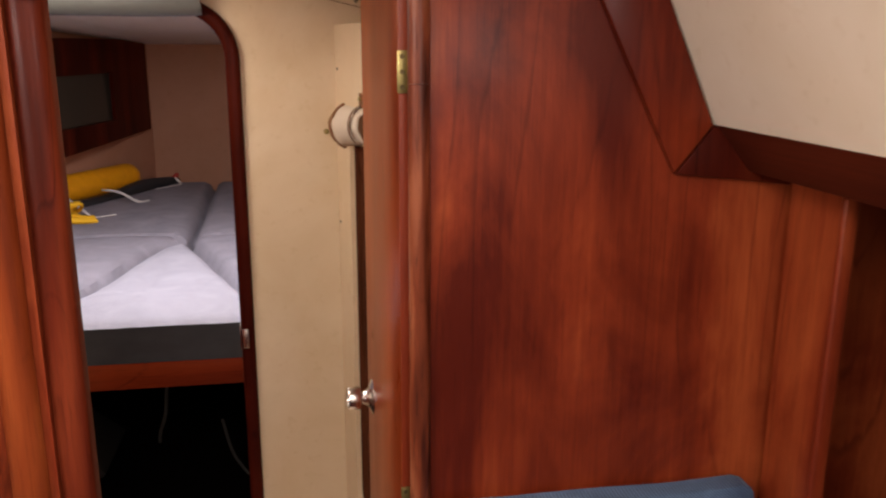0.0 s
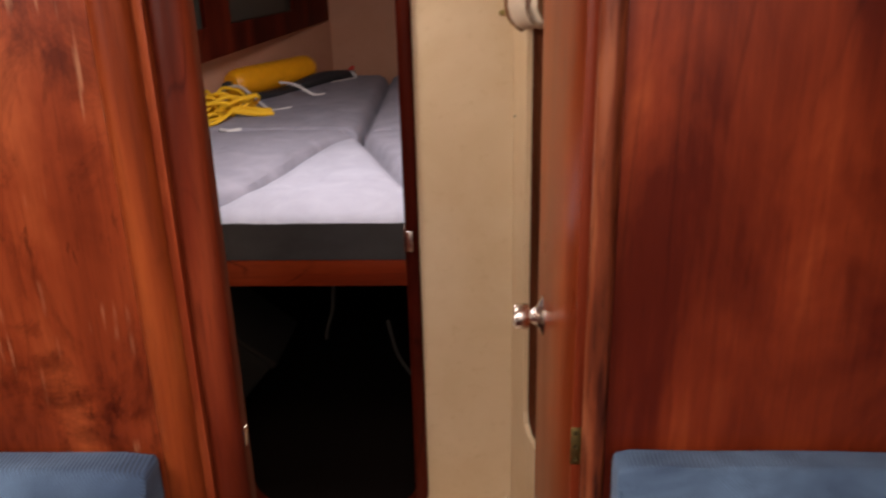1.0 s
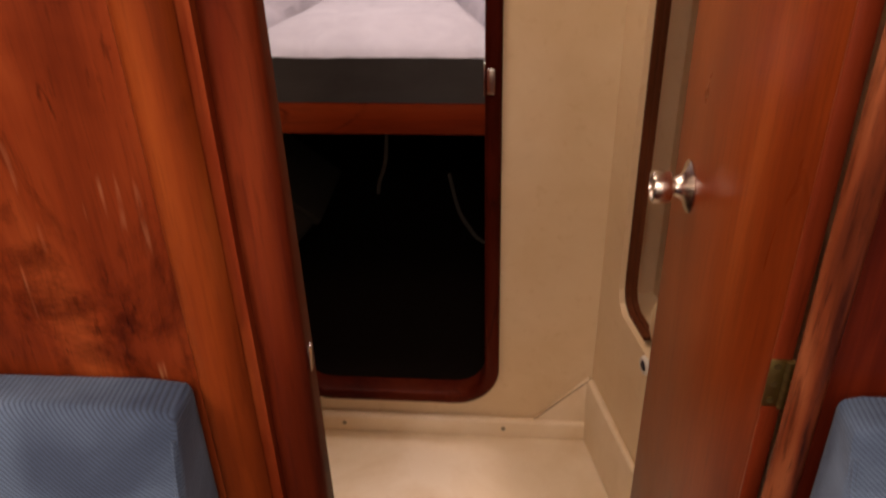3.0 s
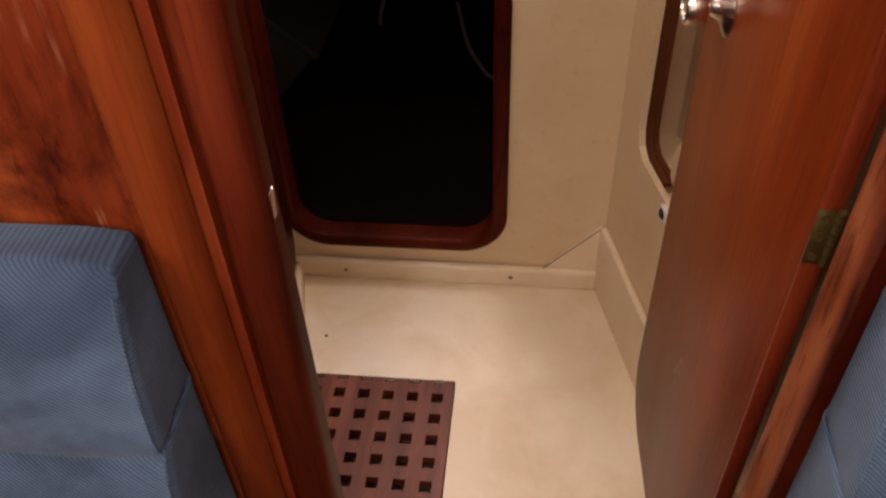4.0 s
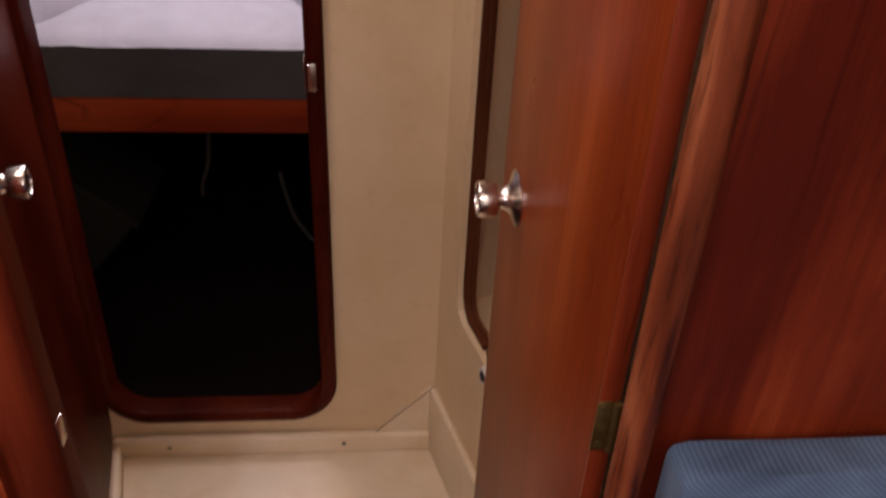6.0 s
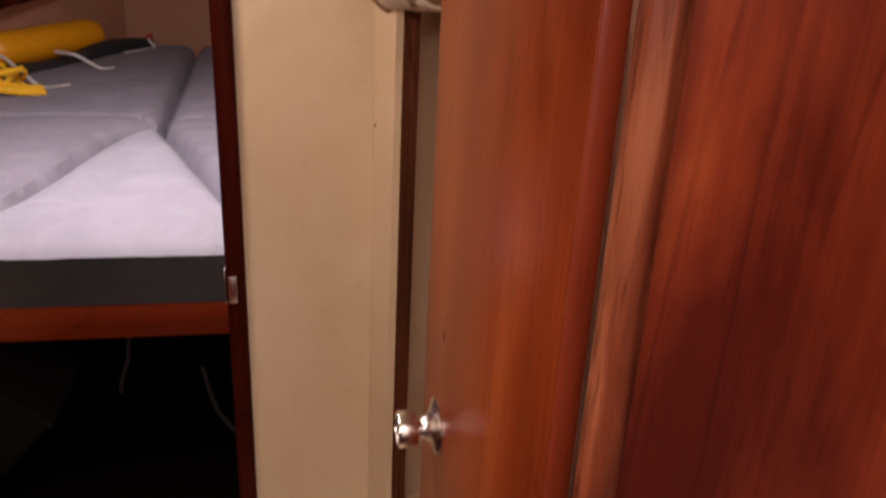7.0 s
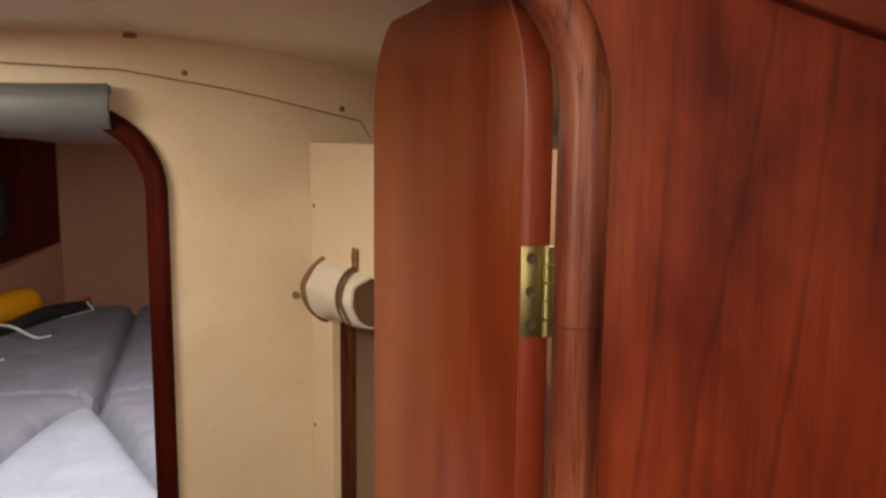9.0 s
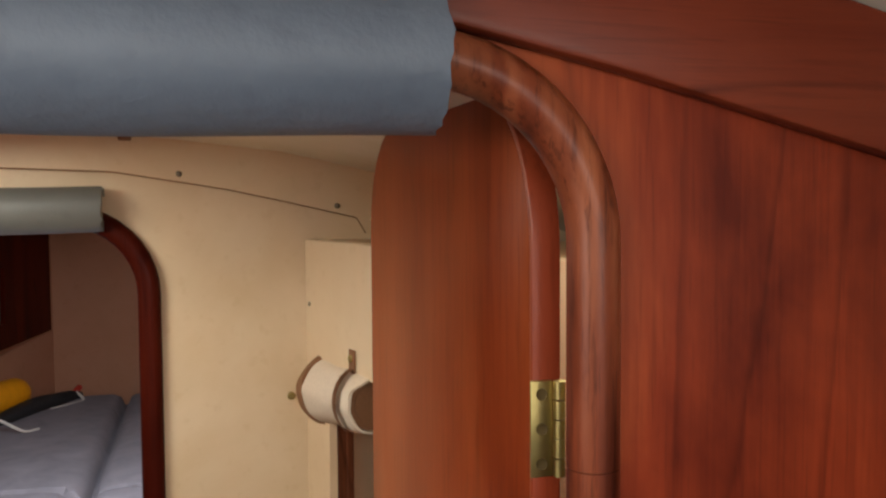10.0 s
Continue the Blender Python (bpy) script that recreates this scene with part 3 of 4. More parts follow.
# upper fascia of the fore bulkhead
seam = [(-0.8, 1.624), (-0.66, 1.675), (-0.46, 1.712), (-0.25, 1.726), (-0.061, 1.720), (0.097, 1.695), (0.18, 1.677), (0.292, 1.651), (0.306, 1.627)]
fascia = thing("trim_fascia", (0, Y2, 1.72), "cream fascia strip screwed along the top of the fore bulkhead", "trim", "structure")
part("strip", prism([*seam, (0.42, 1.60), (0.42, 1.80), (-0.8, 1.80)], facing(Y2 - 0.007), 0.007, r=0.0015), CREAM, fascia, smooth=False)
part("joint", tube([(x, Y2 - 0.0065, z - 0.0008) for x, z in seam], 0.0009, 6), STRAP, fascia, "dark open joint under the strip")
for sx, sz in ((-0.47, 1.735), (-0.22, 1.74), (0.03, 1.717), (0.262, 1.669)):
    screw(fascia, 0, 0, 0, Matrix.Translation((sx, Y2 - 0.007, sz)) @ FACE_AFT, 0.0045)

# ceiling of the passage
cam_pts = [(-1.2, 1.60), (-0.8, 1.685), (-0.62, 1.725), (-0.5, 1.745), (-0.28, 1.770), (-0.03, 1.773), (0.181, 1.751), (0.316, 1.722), (0.6, 1.64), (1.0, 1.50)]
bm = bmesh.new()
for ya, yb in ((Y1 + 0.023, 1.42), (1.42, 1.86), (1.86, Y2 - 0.001)):
    for (xa, za), (xb, zb) in zip(cam_pts, cam_pts[1:]):
        spans = [(xa, za, xb, zb)]
        if ya == 1.42 and -0.7 < xa < -0.2 and xb <= -0.2:
            spans = []
        for ua, wa, ub, wb in spans:
            bm.faces.new([bm.verts.new(p) for p in ((ua, ya, wa), (ub, ya, wb), (ub, yb, wb), (ua, yb, wa))])
bmesh.ops.remove_doubles(bm, verts=bm.verts, dist=0.0001)
e = bmesh.ops.extrude_face_region(bm, geom=list(bm.faces))
bmesh.ops.translate(bm, vec=(0, 0, 0.03), verts=[q for q in e["geom"] if isinstance(q, bmesh.types.BMVert)])
tagged(link("ceiling_passage", bm, LINER), "off-white cambered passage headliner with a deck hatch", "ceiling", kind="structure")
trunk = thing("hatch_passage", (-0.45, 1.64, 1.8), "white hatch trunk above the passage", "hatch", "structure")
for x0, x1, y0, y1 in ((-0.645, -0.62, 1.40, 1.88), (-0.28, -0.255, 1.40, 1.88), (-0.62, -0.28, 1.40, 1.42), (-0.62, -0.28, 1.86, 1.88)):
    part("side", box(x0, x1, y0, y1, 1.773, 2.0), WHITE, trunk, smooth=False)
# made-up frame that goes with the fill lamp behind the door
fill_frame = thing("deck_prism", (0.36, 1.32, 1.70), "small white frame added with the fill lamp behind the door", "deck prism", "structure")
part("frame", box(0.325, 0.395, 1.25, 1.39, 1.692, 1.702, 0.003), WHITE, fill_frame)
batten = thing("headliner_seam", (-0.035, 1.8, 1.77), "stitched seam line in the passage headliner", "seam", "structure")
part("piping", tube([(-0.035 - 0.02 * i, Y2 - 0.008 - 0.2 * i, 1.7725) for i in range(4)], 0.0022), LINER, batten)

hook = thing("headliner_clip", (-0.045, Y2 - 0.02, 1.765), "small brown clip at the edge of the headliner", "clip")
part("plate", box(-0.052, -0.034, Y2 - 0.020, Y2 - 0.0075, 1.7645, 1.7705, 0.002), STRAP, hook)

# floor with an upturned edge and a moulded sill
floor = link("floor_passage", prism([(-0.9, Y1 + 0.036), (0.62, Y1 + 0.036), (0.62, Y2 - 0.001), (-0.9, Y2 - 0.001)], Matrix.Translation((0, 0, -0.05)), 0.05,
                            [[(-0.404, 1.30), (-0.086, 1.30), (-0.086, 1.768), (-0.404, 1.768)]]), GELCOAT)
tagged(floor, "cream gelcoat floor moulding with faint scuffs", "floor", kind="structure")
sill = thing("trim_floor_sill", (-0.2, Y2, 0.0), "moulded cream sill with two screws under the fore doorway", "trim", "structure")
part("sill", box(-0.56, 0.206, Y2 - 0.022, Y2 - 0.0005, -0.001, 0.053, 0.009, 4), GELCOAT, sill)
for sx in (-0.366, 0.013):
    screw(sill, 0, 0, 0, Matrix.Translation((sx, Y2 - 0.022, 0.030)) @ FACE_AFT, 0.0052)
up = along_wall(-0.50, Y2, 0.24, -1)
tagged(link("trim_floor_coving", prism([(0.022, -0.001), (0.78, -0.001), (0.78, 0.045), (0.022, 0.045)], up, -0.026, r=0.010, seg=4), GELCOAT), "pale upturned edge of the floor moulding", "trim", kind="structure")
specks = thing("floor_specks", (-0.379, 1.87, 0.0), "small dark screw hole in the cream floor", "screw hole", "structure")
for sx, sy in ((-0.379, 1.87),):
    part("speck", lathe([(0.0035, 0.0003), (0.003, 0.0012)], Matrix.Translation((sx, sy, 0)), 10), HOLE, specks)
tagged(link("floor_bilge", box(-0.9, 0.62, Y1 + 0.036, Y2, -0.10, -0.07), TRAY), "bilge tray under the floor grating, coloured brown for shade", "floor", kind="structure")

# starboard wall with a curtained locker opening
rw = along_wall(0.212, Y2, SL, -1)      # u runs aft from the corner
K = math.hypot(SL, 1)
win = [(0.094, 0.52), (0.096, 0.486), (0.106, 0.459), (0.130, 0.4445), (0.24, 0.443), (0.60, 0.443), (0.64, 0.48), (0.64, 1.40), (0.60, 1.44), (0.13, 1.44), (0.094, 1.40)]
starboard = link("wall_passage_starboard", prism([(0.002, 0.0), (0.855, 0.0), (0.855, 1.617), (0.002, 1.617)], rw, -0.012, [win]), CREAM_WALL)
tagged(starboard, "cream moulded passage wall with a rounded locker opening", "wall", kind="structure")
part("top_shelf", prism([(0.0, 0.0), (0.855, 0.0), (0.855, 0.012), (0.0, 0.012)], rw @ Matrix.Translation((0, 1.605, -0.021)), -0.25), CREAM_WALL, starboard, smooth=False)
fr = thing("locker_frame", (0.24, 1.95, 0.44), "dark mahogany frame inside the locker opening", "frame", "structure")
part("frame", sweep([(0.096, 1.42), (0.096, 0.9), (0.096, 0.52), (0.098, 0.488), (0.108, 0.462), (0.131, 0.4475), (0.20, 0.446)], [(0.0, 0.0), (0.0, 0.012), (-0.005, 0.013), (-0.005, 0.022), (0.010, 0.022), (0.010, 0.0)], 0, False), WOOD_FRAME, fr)
fr.children[0].data.transform(rw @ Matrix(((1, 0, 0, 0), (0, 0, 1, 0), (0, -1, 0, -0.013), (0, 0, 0, 1))))
lining = prism([(0.03, 0.2), (0.8, 0.2), (0.8, 1.6), (0.03, 1.6)], rw @ Matrix.Translation((0, 0, -0.105)), -0.02)
tagged(link("wall_locker_lining", lining, VINYL), "grey-brown vinyl lining inside the locker", "wall", kind="structure")
lining = prism([(0.0, 0.2), (0.02, 0.2), (0.02, 1.6), (0.0, 1.6)], rw @ Matrix.Translation((0.01, 0, -0.022)), -0.19)
tagged(link("wall_locker_end", lining, VINYL), "grey-brown vinyl end of the locker", "wall", kind="structure")
tagged(link("floor_locker", prism([(0.0, 0.40), (0.8, 0.40), (0.8, 0.42), (0.0, 0.42)], rw @ Matrix.Translation((0, 0, -0.022)), -0.19), CREAM_WALL), "cream locker floor", "floor", kind="structure")
plinth = thing("trim_wall_plinth", (0.24, 1.9, 0.0), "moulded cream plinth along the foot of the passage wall", "trim", "structure")
part("plinth", prism([(0.005, -0.001), (0.85, -0.001), (0.85, 0.181), (0.005, 0.181)], rw @ Matrix.Translation((0, 0, -0.001)), 0.016, r=0.007, seg=4), GELCOAT, plinth)
part("gusset", prism([(0.087, 0.053), (0.204, 0.045), (0.204, 0.182)], facing(Y2 - 0.012), 0.0115, r=0.001), GELCOAT, plinth, "triangular moulded gusset in the corner")
part("joint", tube([(0.084, Y2 - 0.0125, 0.054), (0.145, Y2 - 0.0125, 0.117), (0.206, Y2 - 0.0125, 0.181)], 0.0011, 6), GRIME, plinth, "brown grime in the joint above the gusset")
tank = thing("moulded_tank", (0.36, 1.78, 0.42), "rounded cream moulding low inside the locker", "moulding")
bm = soft_box(0.17, 0.46, 0.4215, 0.53, -0.101, -0.024, 0.037, None, 16, 10, 10)
bmesh.ops.transform(bm, matrix=rw, verts=bm.verts)
part("body", bm, CREAM_WALL, tank)
cup = thing("drain_fitting", (0.27, 1.815, 0.43), "white ring with a dark plug on the locker edge", "fitting")
cm = rw @ Matrix.Translation((0.255, 0.425, 0.0))
part("ring", lathe([(0.0185, 0.0), (0.0185, 0.003), (0.0165, 0.007), (0.012, 0.007), (0.0115, 0.001)], cm, 24), WHITE, cup)
part("plug", lathe([(0.0116, 0.0), (0.0116, 0.005), (0.007, 0.009)], cm, 20), NAVY, cup, "dark navy plug")
for u, z in ((0.02, 1.52), (0.015, 1.165)):
    screw(starboard, 0, 0, 0, rw @ Matrix.Translation((u, z, 0.0)), 0.003)
tagged(link("wall_hull_passage", box(0.72, 0.76, Y1 + 0.036, Y2, 0.0, 1.72), CREAM_WALL), "pale hull liner behind the locker", "wall", kind="structure")
tagged(link("wall_passage_port", box(-0.95, -0.9, Y1 + 0.036, Y2, -0.1, 1.75), WOOD), "mahogany port wall of the passage", "wall", kind="structure")

# rolled curtain with straps
roll = thing("rolled_curtain", (0.2, 1.95, 1.40), "rolled off-white canvas curtain held up by brown straps", "curtain")
ax0, ax1 = Vector((0.243, 2.022, 1.395)), Vector((0.277, 1.838, 1.408))
way = (ax1 - ax0).normalized()
rm = Matrix.Translation(ax0) @ way.to_track_quat("Z", "Y").to_matrix().to_4x4()
length = (ax1 - ax0).length


def roll_skin(r0, r1, h0, h1, m, lump=0.0, n=36, k=14):
    bm = bmesh.new()
    rings = []
    for j in range(k + 1):
        t = j / k
        ring = []
        for i in range(n):
            a = 2 * math.pi * i / n
            r = r0 + (r1 - r0) * t + lump * noise.noise((math.cos(a) * 1.6, math.sin(a) * 1.6, t * 3))
            ring.append(bm.verts.new((r * math.cos(a), r * math.sin(a), h0 + (h1 - h0) * t)))
        rings.append(ring)
    for a, b in zip(rings, rings[1:]):
        for i in range(n):
            bm.faces.new((a[i], a[(i + 1) % n], b[(i + 1) % n], b[i]))
    bm.faces.new(rings[0])
    inner = [bm.verts.new(v.co * 1.0 + Vector((-v.co.x * 0.10, -v.co.y * 0.10, 0.0))) for v in rings[-1]]
    for i in range(n):
        bm.faces.new((rings[-1][i], rings[-1][(i + 1) % n], inner[(i + 1) % n], inner[i]))
    bmesh.ops.transform(bm, matrix=m, verts=bm.verts)
    return bm


part("canvas", roll_skin(0.049, 0.036, 0.0, length, rm, 0.005), CANVAS, roll)
spiral = [Vector(((0.031 - 0.0016 * i * 0.5) * math.cos(i * 0.42), (0.031 - 0.0016 * i * 0.5) * math.sin(i * 0.42), length - 0.0015 - 0.0002 * i)) for i in range(36)]
bm = bmesh.new()
for a, b in zip(spiral, spiral[1:]):
    lo = Vector((0, 0, -0.06))
    f = bm.faces.new([bm.verts.new(rm @ q) for q in (a, b, b + lo, a + lo)])
f = bmesh.ops.solidify(bm, geom=list(bm.faces), thickness=0.0016)
part("inner_turns", bm, STRAP, roll, "brown lining showing in the end of the roll")
part("core", lathe([(0.0325, length - 0.05), (0.0325, length - 0.005)], rm, 24), STRAP, roll)
part("strap", roll_skin(0.0525, 0.0515, 0.004, 0.019, rm, 0.005, 36, 2), STRAP, roll, "brown webbing strap")
band = []
for i in range(15):
    a = radians(-60 + 200 * i / 14)
    band.append(rm @ Vector((-0.0455 * math.sin(a), 0.0455 * math.cos(a), length * 0.70 + 0.03 * math.sin(a * 0.8))))
bm = bmesh.new()
rows = [[bm.verts.new(p + way * s) for p in band] for s in (-0.008, 0.008)]
for i in range(14):
    bm.faces.new((rows[0][i], rows[0][i + 1], rows[1][i + 1], rows[1][i]))
bmesh.ops.solidify(bm, geom=list(bm.faces), thickness=0.002)
part("strap", bm, STRAP, roll, "brown webbing strap")
bx = rw @ Matrix.Translation((0.187 * 1.0, 1.462, 0.001))
part("strap_end", prism([(-0.009, -0.03), (0.009, -0.03), (0.009, 0.012), (-0.009, 0.012)], bx, 0.003, r=0.001), STRAP, roll)
part("snap", lathe([(0.0055, 0.003), (0.0055, 0.005), (0.003, 0.0065)], bx, 14), BRASS, roll, "brass snap fastener")
part("snap", lathe([(0.005, 0.0), (0.004, 0.008), (0.006, 0.010), (0.004, 0.013)], Matrix.Translation((0.188, Y2 - 0.001, 1.378)) @ FACE_AFT, 14), BRASS, roll, "brass snap stud")

# ---- doors ----


def knob(parent, m):
    rose = part("rose", lathe([(0.034, 0.0), (0.034, 0.002), (0.030, 0.004), (0.020, 0.007), (0.014, 0.014), (0.0115, 0.020)], m, 32), CHROME, parent, "satin nickel rose plate")
    part("knob", lathe([(0.0095, 0.012), (0.010, 0.022), (0.013, 0.0235), (0.0205, 0.025), (0.0215, 0.027), (0.0215, 0.045), (0.0205, 0.047), (0.017, 0.0475), (0.0165, 0.0455), (0.004, 0.0455)], m, 32), CHROME, parent, "satin nickel door knob")


def hinge(parent, z0, z1, x0, x1, y):
    plate = part("hinge", box(x0, x1 - 0.004, y - 0.0018, y, z0, z1, 0.0005), BRASS, parent, "aged brass hinge leaf")
    bm = bmesh.new()
    n = 5
    h = (z1 - z0) / n
    for i in range(n):
        m = Matrix.Translation((x1 - 0.0005, y - 0.003, z0 + i * h + 0.0004))
        lb = lathe([(0.0036, 0.0), (0.0036, h - 0.0008)], m, 12)
        tmp = bpy.data.meshes.new("tmp")
        lb.to_mesh(tmp)
        lb.free()
        bm.from_mesh(tmp)
        bpy.data.meshes.remove(tmp)
    part("knuckle", bm, BRASS, plate)
    xm = (x0 + x1 - 0.004) / 2
    for k in (0.14, 0.5, 0.86):
        part("screw", lathe([(0.0034, 0.0), (0.0034, 0.0008), (0.002, 0.0005)], Matrix.Translation((xm, y - 0.0018, z0 + k * (z1 - z0))) @ FACE_AFT, 12), SCREW_BROWN, plate)


# the saloon door stands open into the passage
door = thing("door_saloon", (0.27, 1.232, 0.14), "varnished mahogany door with rounded corners, open against the passage wall", "door", "structure")
dm = along_wall(0.262, 1.233, -0.018, 0.424)     # u from hinge to free edge, w to starboard
DOOR_W = 0.424
part("leaf", prism(round_rect(0.0, DOOR_W, 0.14, 1.739, 0.10, 12), dm, 0.0162, r=0.002), WOOD_DOOR, door)
knob(door, dm @ Matrix.Translation((0.345, 0.925, 0.0)) @ Matrix.Rotation(radians(180), 4, "X"))
def corner(cz, r, a0, a1):
    return [(0.10 + r * math.cos(radians(a0 + (a1 - a0) * i / 8)), cz + r * math.sin(radians(a0 + (a1 - a0) * i / 8))) for i in range(9)]


lip = corner(1.639, 0.1048, 115, 180) + corner(0.24, 0.1048, 180, 225) + corner(0.24, 0.1002, 225, 180) + corner(1.639, 0.1002, 180, 115)
part("edge_lipping", prism(lip, dm @ Matrix.Translation((0, 0, -0.0008)), 0.0176, r=0.0012), WOOD_LIP, door, "darker red rounded lipping along the hinge edge")
hinge(door, 1.510, 1.565, 0.2595, 0.2765, 1.2275)
hinge(door, 0.880, 0.935, 0.2595, 0.2765, 1.2275)

for z0, z1 in ((1.490, 1.563), (0.862, 0.935)):
    part("hinge", box(0.2835, 0.2850, 1.2026, 1.2216, z0, z1, 0.0004), BRASS, trim_1, "aged brass hinge leaf on the jamb")

# the fore cabin door, hinged at port and swung aft
door_2 = thing("door_fore_cabin", (-0.474, Y2, 0.09), "dark mahogany fore cabin door, open along the port side", "door", "structure")
dm2 = along_wall(-0.474, Y2 - 0.024, 0.20, -1)
part("leaf", prism(round_rect(0.0, 0.44, 0.088, 1.68, 0.09, 12, rb=0.05), dm2, 0.018, r=0.002), WOOD_DARK, door_2)
knob(door_2, dm2 @ Matrix.Translation((0.352, 0.875, 0.0)) @ Matrix.Rotation(radians(180), 4, "X"))

# grey foam tubes pushed over the lintels


def foam_tube(name, x0, x1, y, z, r, mat, label):
    base = thing(name, ((x0 + x1) / 2, y, z), label, "foam tube")
    n, k = 40, 26
    bm = bmesh.new()
    outer, inner = [], []
    for j in range(k + 1):
        x = x0 + (x1 - x0) * j / k
        ro, ri = [], []
        for i in range(n + 1):
            a = radians(112 + 316 * i / n)
            w = 0.0011 * noise.noise((x * 9, math.cos(a) * 1.5, math.sin(a) * 1.5 + z))
            e = 0.003 * noise.noise((a * 4, z * 9, j)) if j in (0, k) else 0.0
            sag = 0.0025 * math.sin(math.pi * j / k)
            ro.append(bm.verts.new((x + e, y + (r + w) * math.cos(a), z - sag + (r + w) * math.sin(a))))
            ri.append(bm.verts.new((x + e * 0.5, y + 0.021 * math.cos(a), z - sag + 0.021 * math.sin(a))))
        outer.append(ro)
        inner.append(ri)
    for j in range(k):
        for i in range(n):
            bm.faces.new((outer[j][i], outer[j + 1][i], outer[j + 1][i + 1], outer[j][i + 1]))
            bm.faces.new((inner[j][i], inner[j][i + 1], inner[j + 1][i + 1], inner[j + 1][i]))
        for i in (0, n):
            bm.faces.new((outer[j][i], inner[j][i], inner[j + 1][i], outer[j + 1][i]))
    for j in (0, k):
        for i in range(n):
            bm.faces.new((outer[j][i], outer[j][i + 1], inner[j][i + 1], inner[j][i]))
    part("sleeve", bm, mat, base)
    return base


foam_tube("head_bumper", -0.11, 0.197, 1.196, 1.7345, 0.0365, FOAM, "thick grey foam pipe sleeve over the saloon doorway arch")
foam_tube("head_bumper", -0.42, -0.073, Y2 - 0.012, 1.667, 0.034, FOAM_2, "grey foam pipe sleeve over the fore doorway lintel")

# ---- fore cabin ----
CX = -0.285
# berth cushions: two wings and a wedge between them
TOP, BASE, FRONT, END = 0.868, 0.752, 2.275, 4.62
CROSS = 3.325


def berth_cushion(name, outline, label, mat_top=None):
    base = thing(name, (*outline[0], BASE), label, "mattress")
    bm = bmesh.new()
    face = bm.faces.new([bm.verts.new((x, y, TOP)) for x, y in outline])
    bmesh.ops.triangulate(bm, faces=[face])
    for _ in range(5):
        bmesh.ops.subdivide_edges(bm, edges=[e for e in bm.edges if e.calc_length() > 0.03], cuts=1, use_grid_fill=True)
        bmesh.ops.triangulate(bm, faces=list(bm.faces))
    rim = [e for e in bm.edges if len(e.link_faces) == 1]
    loops = [(Vector(a), Vector(b)) for a, b in zip(outline, outline[1:] + outline[:1])]

    def inset(p, seams=False):
        best = 9.0
        for a, b in loops:
            if seams and (abs(a.y - FRONT) < 1e-4 and abs(b.y - FRONT) < 1e-4 or abs(a.y - CROSS) < 0.07 and abs(b.y - CROSS) < 0.07):
                continue
            t = max(0.0, min(1.0, (p - a).dot(b - a) / (b - a).length_squared))
            best = min(best, (p - a - t * (b - a)).length)
        return best
    for v in bm.verts:
        d = inset(Vector((v.co.x, v.co.y)))
        if d < 0.004 and abs(v.co.y - CROSS) < 0.07:
            v.co.z -= 0.016
        v.co.z += 0.010 * (1 - math.exp(-d / 0.12)) - 0.007 * math.exp(-d / 0.010) - 0.008 * math.exp(-(v.co.y - FRONT) / 0.020) - 0.050 * math.exp(-inset(Vector((v.co.x, v.co.y)), True) / 0.016) + 0.004 * noise.noise((v.co.x * 5, v.co.y * 5, 0.3)) + 0.0015 * noise.noise((v.co.x * 26, v.co.y * 9, 0.8))
    side = bmesh.new()
    for e in rim:
        a, b = e.verts
        side.faces.new([side.verts.new(p) for p in (a.co, b.co, (b.co.x, b.co.y, BASE), (a.co.x, a.co.y, BASE))])
    bmesh.ops.remove_doubles(side, verts=side.verts, dist=0.0003)
    bmesh.ops.solidify(side, geom=list(side.faces), thickness=0.003)
    part("top_panel", bm, mat_top or GREY, base)
    ob = part("boxing", side, GREY, base, "boxing round the cushion edge, darkened for shade along the front")
    # only the front faces take the darkened copy
    ob.data.materials.append(GREY_SHADED)
    for p in ob.data.polygons:
        p.material_index = 1 if p.center.y < FRONT + 0.012 else 0
    return base


g = 0.004
# the wedge's curved edge, the centre seam and the cross seams of the wings
LEFT = [(-0.655, FRONT), (-0.582, 2.42), (-0.530, 2.565), (-0.482, 2.77), (-0.438, 2.99), (-0.400, 3.12), (-0.352, 3.19)]
APEX = (-0.299, 3.215)
RIGHT = [(0.055, FRONT), (-0.085, 2.64), (-0.178, 2.90)]
MID = [(-0.302, 3.30), (-0.315, 3.70), (-0.334, 4.24), (-0.345, END)]
NIB = [(-1.02, CROSS), (-0.46, CROSS - 0.004), (-0.375, CROSS - 0.020), (-0.335, CROSS - 0.055)]
wing = "grey velour berth cushion, port wing of the berth"
berth_cushion("berth_cushion", [(-1.34, FRONT)] + [(x - g, y) for x, y in LEFT] + [(APEX[0] - g, APEX[1] + 0.002)] + [(x, y - 0.003) for x, y in reversed(NIB)] + [(-1.155, CROSS), (-1.16, 3.2)], wing + ", aft panel")
berth_cushion("berth_cushion", [(x, y + 0.003) for x, y in NIB] + [(APEX[0] - g, APEX[1] + 0.012)] + [(x - g, y) for x, y in MID] + [(-0.62, END), (-0.985, 3.95), (-1.12, 3.45), (-1.15, CROSS + 0.003)], wing + ", fore panel")
wing = "grey velour berth cushion, starboard wing of the berth"
berth_cushion("berth_cushion", [(RIGHT[0][0] + g, FRONT), (0.76, FRONT), (0.425, CROSS - 0.028), (-0.297, CROSS - 0.028), (APEX[0] + g, APEX[1])] + [(x + g, y) for x, y in reversed(RIGHT[1:])], wing + ", aft panel")
